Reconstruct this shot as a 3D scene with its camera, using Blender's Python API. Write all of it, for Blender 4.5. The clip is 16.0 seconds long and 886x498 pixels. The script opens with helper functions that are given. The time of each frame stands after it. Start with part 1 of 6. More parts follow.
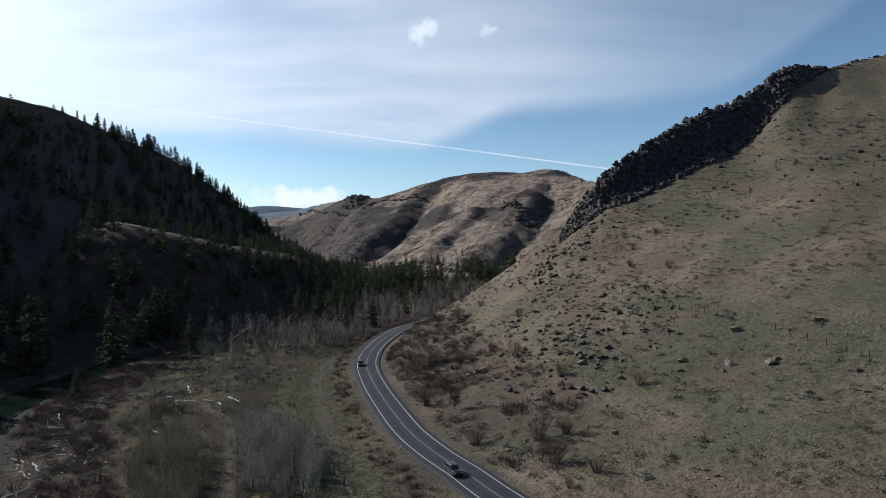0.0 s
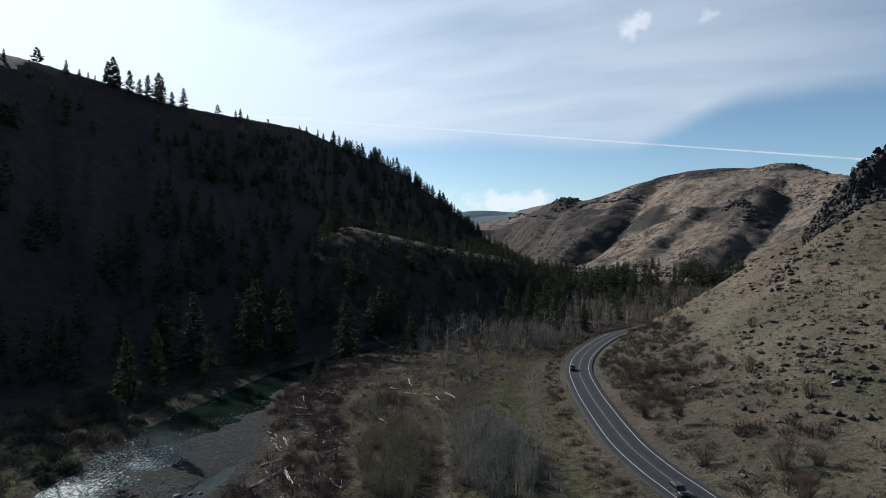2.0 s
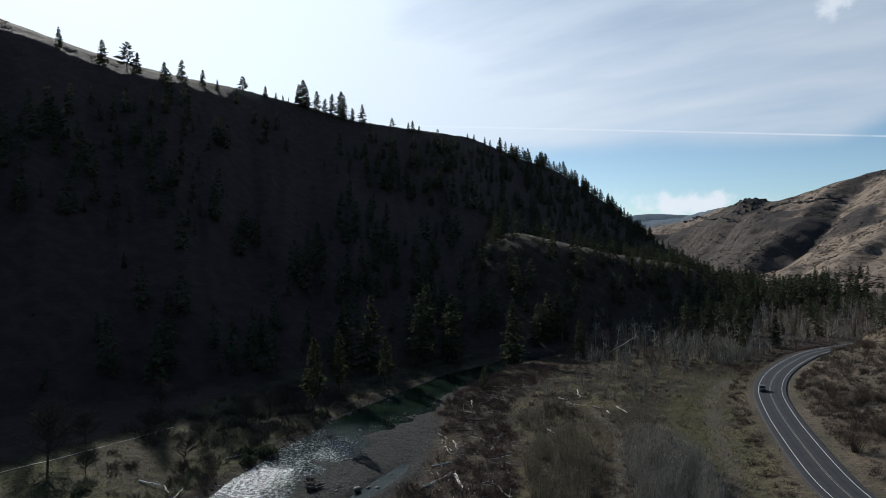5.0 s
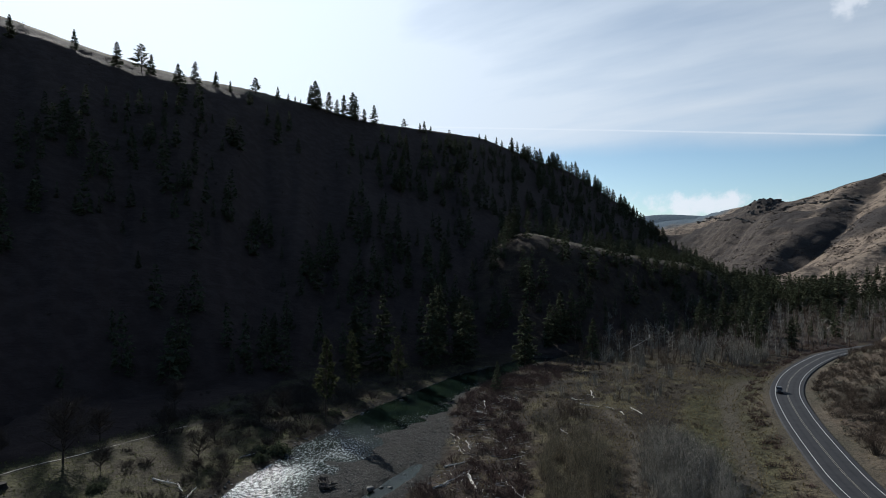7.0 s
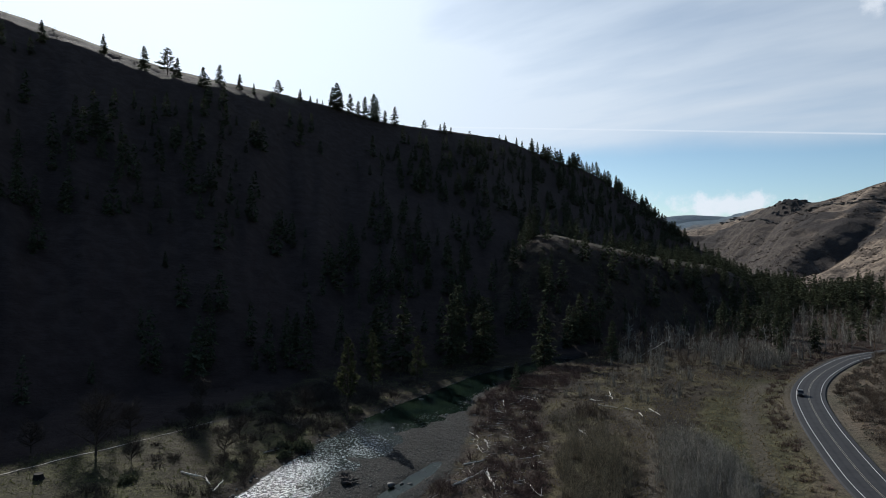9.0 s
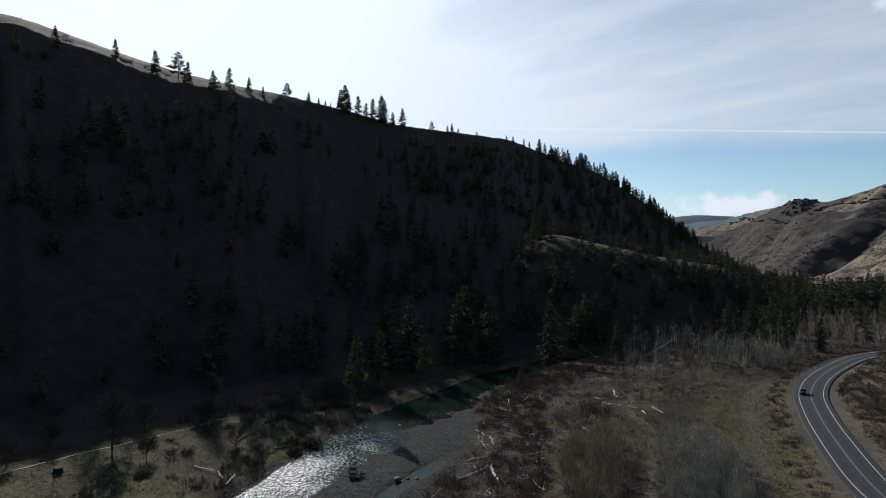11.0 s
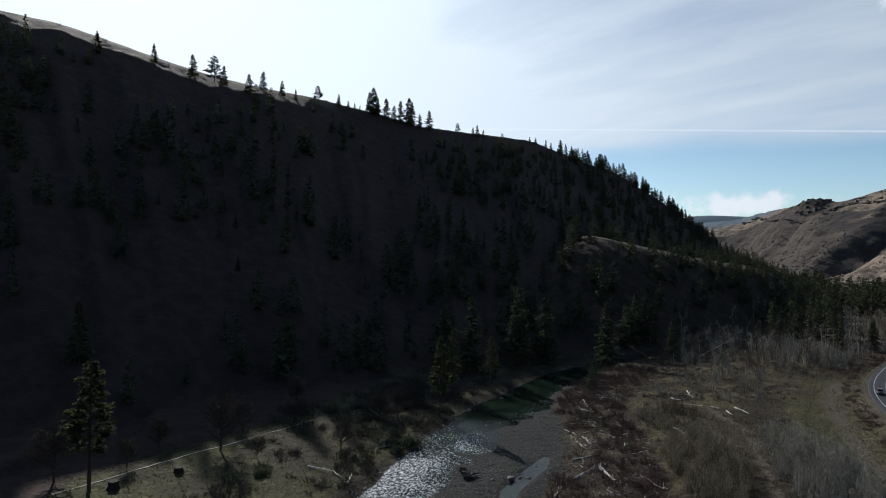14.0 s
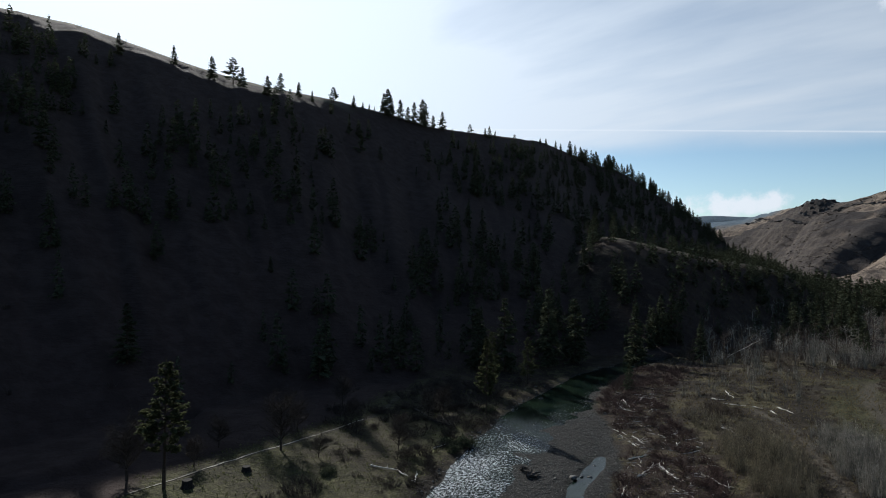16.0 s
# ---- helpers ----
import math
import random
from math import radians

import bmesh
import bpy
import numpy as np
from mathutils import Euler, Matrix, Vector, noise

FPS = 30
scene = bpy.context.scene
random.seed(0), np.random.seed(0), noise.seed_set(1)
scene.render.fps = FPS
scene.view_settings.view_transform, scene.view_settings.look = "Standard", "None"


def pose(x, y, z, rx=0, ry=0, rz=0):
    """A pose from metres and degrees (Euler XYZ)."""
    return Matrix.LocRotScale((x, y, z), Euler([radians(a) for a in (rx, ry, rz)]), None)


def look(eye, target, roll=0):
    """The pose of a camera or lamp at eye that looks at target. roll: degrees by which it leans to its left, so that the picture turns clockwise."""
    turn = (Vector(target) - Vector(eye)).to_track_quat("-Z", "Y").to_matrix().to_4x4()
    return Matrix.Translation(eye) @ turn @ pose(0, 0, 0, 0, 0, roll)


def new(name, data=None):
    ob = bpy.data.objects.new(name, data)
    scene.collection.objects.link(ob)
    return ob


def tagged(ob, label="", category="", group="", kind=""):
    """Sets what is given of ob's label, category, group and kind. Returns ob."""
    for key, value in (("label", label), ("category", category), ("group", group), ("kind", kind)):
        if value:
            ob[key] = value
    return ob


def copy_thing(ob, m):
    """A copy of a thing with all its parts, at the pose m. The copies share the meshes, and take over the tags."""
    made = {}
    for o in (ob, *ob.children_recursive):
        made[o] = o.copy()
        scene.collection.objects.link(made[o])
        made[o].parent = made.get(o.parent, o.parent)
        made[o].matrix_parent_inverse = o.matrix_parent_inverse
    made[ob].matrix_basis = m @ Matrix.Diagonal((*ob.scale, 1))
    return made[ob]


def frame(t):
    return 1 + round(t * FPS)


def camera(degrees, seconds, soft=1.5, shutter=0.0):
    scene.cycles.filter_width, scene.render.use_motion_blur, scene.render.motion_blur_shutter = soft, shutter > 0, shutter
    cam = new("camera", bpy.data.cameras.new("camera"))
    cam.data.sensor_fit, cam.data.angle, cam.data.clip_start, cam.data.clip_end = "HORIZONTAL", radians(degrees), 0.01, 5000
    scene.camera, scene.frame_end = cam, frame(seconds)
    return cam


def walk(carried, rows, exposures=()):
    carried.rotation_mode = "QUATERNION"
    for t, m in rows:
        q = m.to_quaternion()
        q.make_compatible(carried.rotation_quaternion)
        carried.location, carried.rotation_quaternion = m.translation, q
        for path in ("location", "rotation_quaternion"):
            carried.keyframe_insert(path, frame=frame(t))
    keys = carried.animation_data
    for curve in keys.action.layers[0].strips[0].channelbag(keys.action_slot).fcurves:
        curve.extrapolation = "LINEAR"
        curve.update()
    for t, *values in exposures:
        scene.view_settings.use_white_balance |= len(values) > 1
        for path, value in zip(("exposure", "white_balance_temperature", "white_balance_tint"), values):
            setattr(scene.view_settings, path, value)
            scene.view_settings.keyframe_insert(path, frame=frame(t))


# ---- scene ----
cam = camera(71.2, 16.0, 0.65)
PATH = [
    (0, (0.142, -0.919, 50.488), (0.143, 1.081, 50.49), 0.1),
    (0.5, (-0.286, -0.152, 50.383), (-0.29, 1.848, 50.386), 0.1),
    (1, (-0.799, 0.685, 50.262), (-0.925, 2.681, 50.267), 0.0),
    (1.5, (-1.231, 1.153, 50.128), (-1.571, 3.124, 50.136), 0.1),
    (2, (-1.495, 1.492, 49.92), (-2.149, 3.382, 49.931), 0.2),
    (2.5, (-1.216, 1.632, 49.853), (-2.02, 3.463, 49.866), 0.3),
    (3, (-1.637, 1.561, 50.147), (-2.525, 3.353, 50.16), 0.4),
    (3.5, (-2.073, 1.765, 50.625), (-3.014, 3.529, 50.641), 0.4),
    (4, (-2.411, 1.915, 50.843), (-3.456, 3.62, 50.862), 0.4),
    (6.5, (-2.768, 1.614, 50.39), (-3.919, 3.249, 50.415), 0.5),
    (7, (-3.326, 2.181, 50.31), (-4.483, 3.812, 50.336), 0.5),
    (7.5, (-3.97, 2.909, 50.498), (-5.139, 4.532, 50.525), 0.5),
    (8, (-3.844, 2.5, 50.623), (-5.025, 4.113, 50.649), 0.5),
    (8.5, (-2.926, 1.024, 50.592), (-4.123, 2.626, 50.618), 0.6),
    (11, (1.2, -2.546, 50.585), (-0.03, -0.969, 50.613), 0.6),
    (11.5, (-0.595, -4.507, 50.533), (-1.831, -2.935, 50.563), 0.4),
    (12, (-3.299, -6.974, 50.536), (-4.537, -5.404, 50.567), 0.4),
    (12.5, (-6.529, -9.814, 50.592), (-7.769, -8.245, 50.623), 0.4),
    (13, (-9.932, -12.772, 50.547), (-11.173, -11.204, 50.579), 0.4),
    (13.5, (-13.305, -15.927, 50.562), (-14.548, -14.36, 50.594), 0.4),
    (14, (-16.721, -19.283, 50.654), (-17.965, -17.717, 50.686), 0.4),
    (14.5, (-20.048, -22.537, 50.773), (-21.293, -20.972, 50.806), 0.3),
    (15, (-23.038, -25.548, 50.821), (-24.284, -23.983, 50.853), 0.4),
    (15.5, (-25.298, -28.093, 50.821), (-26.543, -26.528, 50.854), 0.4),
    (16, (-27.003, -30.0, 50.945), (-28.247, -28.434, 50.978), 0.4),
]
SUN_AZ, SUN_EL = 65.5, 28.8           # degrees left of straight ahead, degrees up
walk(cam, [(t, look(eye, target, roll)) for t, eye, target, roll in PATH], exposures=[(0.0, 0.38, 5740, 9), (1.0, 0.35, 5740, 9), (2.5, 0.18, 5770, 9), (4.0, 0.13, 5840, 9), (16.0, 0.15, 5880, 9)])

# ---------------------------------------------------------------- light
SUN_DIR = Vector((-math.sin(radians(SUN_AZ)) * math.cos(radians(SUN_EL)), math.cos(radians(SUN_AZ)) * math.cos(radians(SUN_EL)), math.sin(radians(SUN_EL))))
sun = new("sun", bpy.data.lights.new("sun", "SUN"))
sun.data.energy, sun.data.angle, sun.data.color = 5.0, radians(0.53), (1.0, 0.92, 0.80)
sun.matrix_world = look(SUN_DIR * 900, (0, 0, 0))


class Nodes:
    """A short way to write node trees."""

    def __init__(self, tree):
        self.tree = tree
        tree.nodes.clear()

    def put(self, socket, value):
        if isinstance(value, bpy.types.NodeSocket):
            self.tree.links.new(value, socket)
        elif value is not None:
            if hasattr(socket.default_value, "__len__") and not hasattr(value, "__len__"):
                value = (value,) * len(socket.default_value)
            socket.default_value = (*value, 1.0) if hasattr(value, "__len__") and len(value) == 3 and len(socket.default_value) == 4 else value

    def add(self, kind, ins=(), out=0, **props):
        node = self.tree.nodes.new(kind)
        for key, value in props.items():
            setattr(node, key, value)
        for key, value in dict(ins).items():
            self.put(node.inputs[key], value)
        return node.outputs[out] if len(node.outputs) else None

    def math(self, op, a, b=None, c=None, clamp=False):
        ins = {0: a}
        if b is not None:
            ins[1] = b
        if c is not None:
            ins[2] = c
        return self.add("ShaderNodeMath", ins, operation=op, use_clamp=clamp)

    def vec(self, op, a, b=None, out=0):
        ins = {0: a}
        if b is not None:
            ins[1] = b
        return self.add("ShaderNodeVectorMath", ins, out, operation=op)

    def noise(self, vector, scale, detail=4.0, rough=0.55, out=0):
        return self.add("ShaderNodeTexNoise", {"Vector": vector, "Scale": scale, "Detail": detail, "Roughness": rough}, out)

    def step(self, value, low, high, to_low=0.0, to_high=1.0):
        return self.add("ShaderNodeMapRange", {0: value, 1: low, 2: high, 3: to_low, 4: to_high}, interpolation_type="SMOOTHSTEP")

    def mix(self, fac, a, b, blend="MIX"):
        node = self.tree.nodes.new("ShaderNodeMix")
        node.data_type, node.blend_type = "RGBA", blend
        self.put(node.inputs[0], fac)
        self.put(node.inputs[6], a)
        self.put(node.inputs[7], b)
        return node.outputs[2]


def make_world():
    world = bpy.data.worlds.new("sky")
    scene.world = world
    world.use_nodes = True
    n = Nodes(world.node_tree)
    way = n.add("ShaderNodeTexCoord", out=0)
    sky = n.add("ShaderNodeTexSky", {}, sky_type="NISHITA", sun_disc=False, sun_elevation=radians(SUN_EL), sun_rotation=radians(-SUN_AZ), altitude=600.0, air_density=1.0, dust_density=1.0, ozone_density=1.5)
    n.add("ShaderNodeSeparateXYZ", {0: way})
    parts = n.tree.nodes[-1].outputs
    x, y, z = parts[0], parts[1], parts[2]
    high = n.math("MAXIMUM", z, 0.0)
    # thin high cloud: a sheet over the upper sky, streaked along one line
    up = n.math("ADD", high, 0.16)
    flat = n.add("ShaderNodeCombineXYZ", {0: n.math("DIVIDE", x, up), 1: n.math("DIVIDE", y, up), 2: 0.0})
    turned = n.add("ShaderNodeMapping", {0: flat, 2: (0, 0, radians(28)), 3: (0.55, 1.7, 1.0)})
    streak = n.noise(turned, 1.1, 7.0, 0.52)
    broad = n.noise(flat, 0.55, 3.0, 0.5)
    # how near a direction lies to the sun
    near = n.math("MAXIMUM", n.vec("DOT_PRODUCT", way, tuple(SUN_DIR), 1), 0.0)
    edge = n.math("ADD", n.math("ADD", n.step(x, -0.04, 0.13, 0.0, 0.052), n.step(x, 0.36, 0.62, 0.0, 0.14)), n.math("MULTIPLY", n.math("SUBTRACT", n.noise(way, 3.2, 6.0, 0.6), 0.5), 0.04))
    lift = n.step(n.math("SUBTRACT", z, edge), 0.150, 0.188)
    sheet = n.step(n.math("SUBTRACT", z, edge), 0.40, 0.17, 0.0, 0.40)
    thick = n.math("MULTIPLY", lift, n.math("ADD", sheet, n.step(n.math("ADD", n.math("MULTIPLY", streak, 0.75), n.math("MULTIPLY", broad, 0.45)), 0.40, 0.78)))
    veil = n.math("MULTIPLY", n.math("POWER", near, 3.0), 0.85)
    cover = n.math("MINIMUM", n.math("ADD", n.math("MULTIPLY", n.math("MULTIPLY", thick, n.step(x, -0.06, 0.45, 1.0, 0.26)), 0.70), n.math("MULTIPLY", veil, lift)), 0.96)
    # the sheet thins out overhead and behind
    front = n.math("MULTIPLY", n.step(z, 0.80, 0.48), n.step(y, -0.35, 0.15))
    cover = n.math("MULTIPLY", cover, front)
    # an old vapour trail, spread a little
    trail_way = Vector(TRAIL)
    off = n.math("ABSOLUTE", n.vec("DOT_PRODUCT", way, tuple(trail_way), 1))
    trail = n.math("MULTIPLY", n.step(off, 0.0019, 0.0003), n.math("MULTIPLY", n.step(x, -0.55, 0.10, 0.45, 1.0), n.step(n.noise(way, 22.0, 3.0), 0.2, 0.6, 0.25, 0.6)))
    # a few low heaps
    puffs = 0.0
    for toward, wide, tall, size, weight in HEAPS:
        d = n.vec("SUBTRACT", way, toward)
        n.add("ShaderNodeSeparateXYZ", {0: d})
        d_parts = n.tree.nodes[-1].outputs
        far = n.math("SQRT", n.math("ADD", n.math("POWER", n.math("DIVIDE", d_parts[0], wide), 2.0), n.math("POWER", n.math("DIVIDE", d_parts[2], tall), 2.0)))
        lump = n.math("SUBTRACT", n.math("MULTIPLY", n.noise(way, size, 6.0, 0.62), 1.7), n.math("MULTIPLY", far, 0.62))
        ahead = n.step(y, 0.2, 0.4)
        puffs = n.math("MAXIMUM", n.math("MULTIPLY", n.step(lump, 0.36, 0.78), n.math("MULTIPLY", ahead, weight)), puffs)
    shine = n.math("ADD", 7.8, n.math("MULTIPLY", n.math("POWER", near, 3.5), 6.0))
    cloud = n.mix(1.0, (0.90, 0.955, 1.0), n.add("ShaderNodeCombineXYZ", {0: shine, 1: shine, 2: shine}), "MULTIPLY")
    puffs = n.math("MAXIMUM", puffs, trail)
    heap_shine = n.math("ADD", 9.6, n.math("MULTIPLY", n.math("POWER", near, 3.5), 5.0))
    heap_cloud = n.add("ShaderNodeCombineXYZ", {0: heap_shine, 1: heap_shine, 2: heap_shine})
    low = n.step(z, 0.40, 0.02, 1.0, 1.32)
    blue = n.mix(1.0, n.mix(1.0, sky, (0.98, 1.02, 0.98), "MULTIPLY"), n.add("ShaderNodeCombineXYZ", {0: low, 1: low, 2: low}), "MULTIPLY")
    light = n.add("ShaderNodeBackground", {0: n.mix(n.math("MULTIPLY", puffs, 0.9), n.mix(cover, blue, cloud), heap_cloud), 1: 0.075})
    n.add("ShaderNodeOutputWorld", {0: light})


# the trail's great circle, and the low heaps: direction, half width, half height, lump size, density
TRAIL = (0.1267, -0.1624, 0.9786)
HEAPS = (((-0.208, 0.975, 0.084), 0.11, 0.026, 22.0, 1.0), ((-0.035, 0.94, 0.335), 0.030, 0.026, 24.0, 0.75), ((0.0735, 0.937, 0.335), 0.03, 0.012, 40.0, 0.45))
make_world()


# ---------------------------------------------------------------- the lie of the land
def ease(v):
    v = np.clip(v, 0.0, 1.0)
    return v * v * (3 - 2 * v)


def grid_noise(x, y, seed, octaves=4, gain=0.5):
    """Smooth value noise about 0, for arrays; one unit of x or y is one lump."""
    total, amp, norm = 0.0, 1.0, 0.0
    for o in range(octaves):
        rng = np.random.RandomState(seed + 31 * o)
        table = rng.rand(256, 256)
        xi, yi = np.floor(x), np.floor(y)
        fx, fy = ease(x - xi), ease(y - yi)
        a, b = xi.astype(int) % 256, yi.astype(int) % 256
        c, d = (a + 1) % 256, (b + 1) % 256
        total = total + amp * ((table[a, b] * (1 - fx) + table[c, b] * fx) * (1 - fy) + (table[a, d] * (1 - fx) + table[c, d] * fx) * fy - 0.5)
        norm += amp
        amp *= gain
        x, y = x * 2.03 + 17.3, y * 2.03 + 5.1
    return total / norm * 2


def table(at, *pairs):
    keys, values = zip(*pairs)
    return np.interp(at, keys, values)


def soft_table(at, width, *pairs):
    """The same, with its corners rounded over that many degrees."""
    fine = np.arange(-180, 180.05, 0.1)
    flat = table(fine, *pairs)
    half = int(width * 30)
    bell = np.exp(-0.5 * (np.arange(-half, half + 1) / (width * 10)) ** 2)
    flat = np.convolve(np.pad(flat, half, mode="edge"), bell / bell.sum(), mode="valid")
    return np.interp(at, fine, flat)


ROAD_Z = 6.0
ROAD = [(125, -130), (92, -60), (66, 0), (43, 50), (27, 80), (10.8, 110), (4.6, 123), (-1.8, 135.4), (-8.8, 153), (-17.8, 185), (-23.4, 208), (-28.4, 233), (-30.6, 255), (-30.9, 278), (-29.2, 305), (-24.6, 340), (-17, 366), (-4, 400), (12, 445), (30, 500)]


def spline(points, step):
    """A smooth line through points, at even steps."""
    p = np.array(points, float)
    out = []
    for i in range(len(p) - 1):
        a, b, c, d = p[max(i - 1, 0)], p[i], p[i + 1], p[min(i + 2, len(p) - 1)]
        k = max(2, int(np.linalg.norm(c - b) / step))
        t = (np.arange(k) / k)[:, None]
        out.append(0.5 * (2 * b + (c - a) * t + (2 * a - 5 * b + 4 * c - d) * t * t + (3 * b - a - 3 * c + d) * t ** 3))
    return np.vstack(out + [p[-1:]])


ROAD_LINE = spline(ROAD, 4.0)
TRACK_LINE = spline([(-8, 70), (-17, 108), (-24, 138), (-32, 170), (-41, 205), (-46, 235), (-44, 262)], 4.0)
PATH_LINE = spline([(-158.6, 40), (-160, 55), (-161.5, 78), (-163, 95), (-166, 112), (-178, 135)], 4.0)
TRAIL_LINE = spline([(-34, 95), (-40, 115), (-50, 145), (-57, 165), (-72, 185)], 4.0)


def side(line, x, y):
    """Distance from a line, positive on its right as it runs."""
    best = np.full(x.shape, 1e9)
    sign = np.ones(x.shape)
    for (ax, ay), (bx, by) in zip(line[:-1], line[1:]):
        dx, dy = bx - ax, by - ay
        near = np.abs(x - ax) + np.abs(y - ay) < 460
        if not near.any():
            continue
        px, py = x[near] - ax, y[near] - ay
        k = np.clip((px * dx + py * dy) / (dx * dx + dy * dy), 0, 1)
        d = np.hypot(px - k * dx, py - k * dy)
        s = np.where(px * dy - py * dx >= 0, 1.0, -1.0)
        b, g = best[near], sign[near]
        closer = d < b
        b[closer], g[closer] = d[closer], s[closer]
        best[near], sign[near] = b, g
    return best * sign


def banks(y):
    """The river by its banks: left edge of the water, right edge of the water, far edge of the gravel."""
    left = table(y, (-200, 60), (0, -76), (40, -96), (73, -113), (93, -121), (111, -128.5), (127, -132.5), (140, -137), (162, -142.5), (188, -146), (219, -151), (254, -149), (300, -150), (400, -170), (520, -150))
    water = table(y, (-200, 95), (0, -42), (40, -76), (73, -95), (88, -103), (98, -106), (108, -108.5), (119, -113.5), (127, -116.5), (134, -119.6), (142, -123), (158, -125), (171, -124), (190, -129), (205, -133), (248, -139), (300, -140), (400, -161), (520, -142))
    gravel = table(y, (-200, 100), (0, -34), (40, -55), (96, -83), (114, -87), (143, -100), (158, -111), (171, -121), (190, -127), (205, -131), (248, -137), (300, -137), (400, -159), (520, -140))
    return left, water, gravel


def land(x, y):
    """Height of the ground, and what covers it: gravel, bare dirt, rock, forest floor, dry slope."""
    x, y = np.asarray(x, float), np.asarray(y, float)
    r, az = np.hypot(x, y), np.degrees(np.arctan2(-x, y))
    small = grid_noise(x / 9, y / 9, 3)
    mid = grid_noise(x / 45, y / 45, 5)
    large = grid_noise(x / 260, y / 260, 8, 5)
    left, water, gravel = banks(y)
    d_left, d_water, d_right = left - x + small * 1.5, x - water, x - gravel + small * 2.5
    near = ease((600 - r) / 200)
    # valley floor
    z = np.where(d_left > 0, 0.7 + 1.2 * ease(d_left / 60), 0.9 + 3.3 * ease(d_right / 60)) + 0.35 * small + 0.5 * mid
    z = z + 0.0045 * np.clip(r - 420, 0, 900)
    bank = np.where(d_left > 0, ease(d_left / 4.0), ease(d_right / 6.0))
    inside = (d_left <= 0) & (d_right <= 0)
    shoal = d_water + 5 * mid + 4 * small
    bed = np.where(shoal < 0, -0.8 * ease(-shoal / 14) * ease((x - left) / 4), 0.34 * ease(shoal / 16)) - 0.04 + 0.12 * small
    # shallow side channel along the inner edge of the bar
    bed = bed - (0.42 + 0.5 * mid) * ease((3.6 - np.abs(x - gravel + 5 + 3 * mid)) / 3.0) * ease((y - 60) / 10) * ease((152 - y) / 10)
    z = np.where(inside, bed, 0.15 + (z - 0.15) * bank)
    bare = np.where(inside, 1.0, 0.0)
    # back channel beside the far terrace
    back = np.abs(side(BACK_LINE, x, y))
    z = z - 2.3 * ease((6 - back) / 4)
    bare = np.maximum(bare, ease((1.5 - back) / 1.0)) * (y < 330)
    # slope on the right, crowned by the outcrop
    s = side(ROAD_LINE, x, y) - 4.2
    foot = soft_table(az, 4, (-180, 60), (-60, 56), (-35.6, 72), (-20, 88), (-7.5, 113), (-1.2, 138), (4.3, 192), (5.8, 238), (8, 300), (180, 300))
    ridge = soft_table(az, 3, (-180, 330), (-90, 400), (-60, 470), (-35.6, 466), (-29, 430), (-25, 404), (-20.8, 382), (-15, 356), (-11.2, 343), (-6.6, 350), (-0.9, 366), (2.3, 378), (8, 390), (180, 390))
    skyline = ((-180, 0.1), (-90, 0.2), (-50, 0.26), (-35.6, 0.2574), (-33.2, 0.2549), (-31.3, 0.2490), (-29.8, 0.258), (-28.8, 0.257), (-27.3, 0.236), (-25.2, 0.216), (-23.1, 0.206), (-20.8, 0.188), (-17.1, 0.149), (-14.9, 0.124), (-13.7, 0.098), (-11.7, 0.059), (-11.2, 0.036), (-6.6, -0.0226), (-4, -0.055), (-0.9, -0.0868), (2.3, -0.119), (180, -0.119))
    gaze = soft_table(az, 0.45, *skyline)
    calm = 50.5 + soft_table(az, 5.0, *skyline) * ridge
    top = 50.5 + gaze * ridge
    wall = soft_table(az, 1.3, (-180, 0), (-42, 0), (-36, 2), (-33, 2), (-30, 6), (-27, 19), (-20, 20), (-15, 14), (-12.5, 8), (-11, 3), (-9, 0), (180, 0))
    u = (r - foot) / (ridge - foot)
    k = np.clip(u, 0, 1)
    body = calm + (top - calm) * ease((k - 0.72) / 0.22)
    slope = ROAD_Z + (body - wall - ROAD_Z) * (0.46 * k + 0.54 * k ** 2.6) + wall * ease((k - 0.945) / 0.055)
    behind = soft_table(az, 2, (-180, 0.05), (-45, 0.05), (-31, 0.1), (-27, 0.45), (180, 0.5))
    slope = slope - behind * np.clip(r - ridge, 0, 1e9) + (mid * 2.2 + small * 0.6) * ease(k * 4) * ease((1.0 - k) * 9 + 0.15)
    cap = ROAD_Z - 0.4 + (0.72 + 0.4 * ease((y - 220) / 70)) * np.clip(s, -2, 400) + 2.5 * ease(s / 8) + small * 0.6
    slope = np.where((s > -2) & (az < 9) & (r < 900), np.minimum(slope, cap), -99)
    on_slope = ease((slope - z) / 2.0)
    z = np.maximum(z, slope)
    # road bench
    a = np.abs(s + 4.2)
    z = np.where(a < 40, z + (ROAD_Z - 0.35 - z) * ease((13 - a) / np.where(s > 0, 6.5, 8.0)), z)
    # long wooded ridge on the left
    foot_l = soft_table(az, 3, (-180, 900), (-20, 1100), (4, 1000), (10, 850), (12, 780), (17, 620), (23, 450), (30, 330), (36, 285), (47, 255), (62, 238), (74, 222), (90, 210), (130, 260), (180, 900))
    ridge_l = soft_table(az, 2.0, (-180, 1300), (4, 1290), (12.3, 1265), (17.2, 1222), (19.5, 1205), (21.9, 1180), (23.9, 1135), (26.9, 1030), (32, 850), (37.2, 742), (42.5, 690), (47.7, 650), (52.7, 620), (57.5, 598), (62, 586), (66.3, 588), (70.2, 598), (74, 615), (90, 640), (130, 560), (180, 1300))
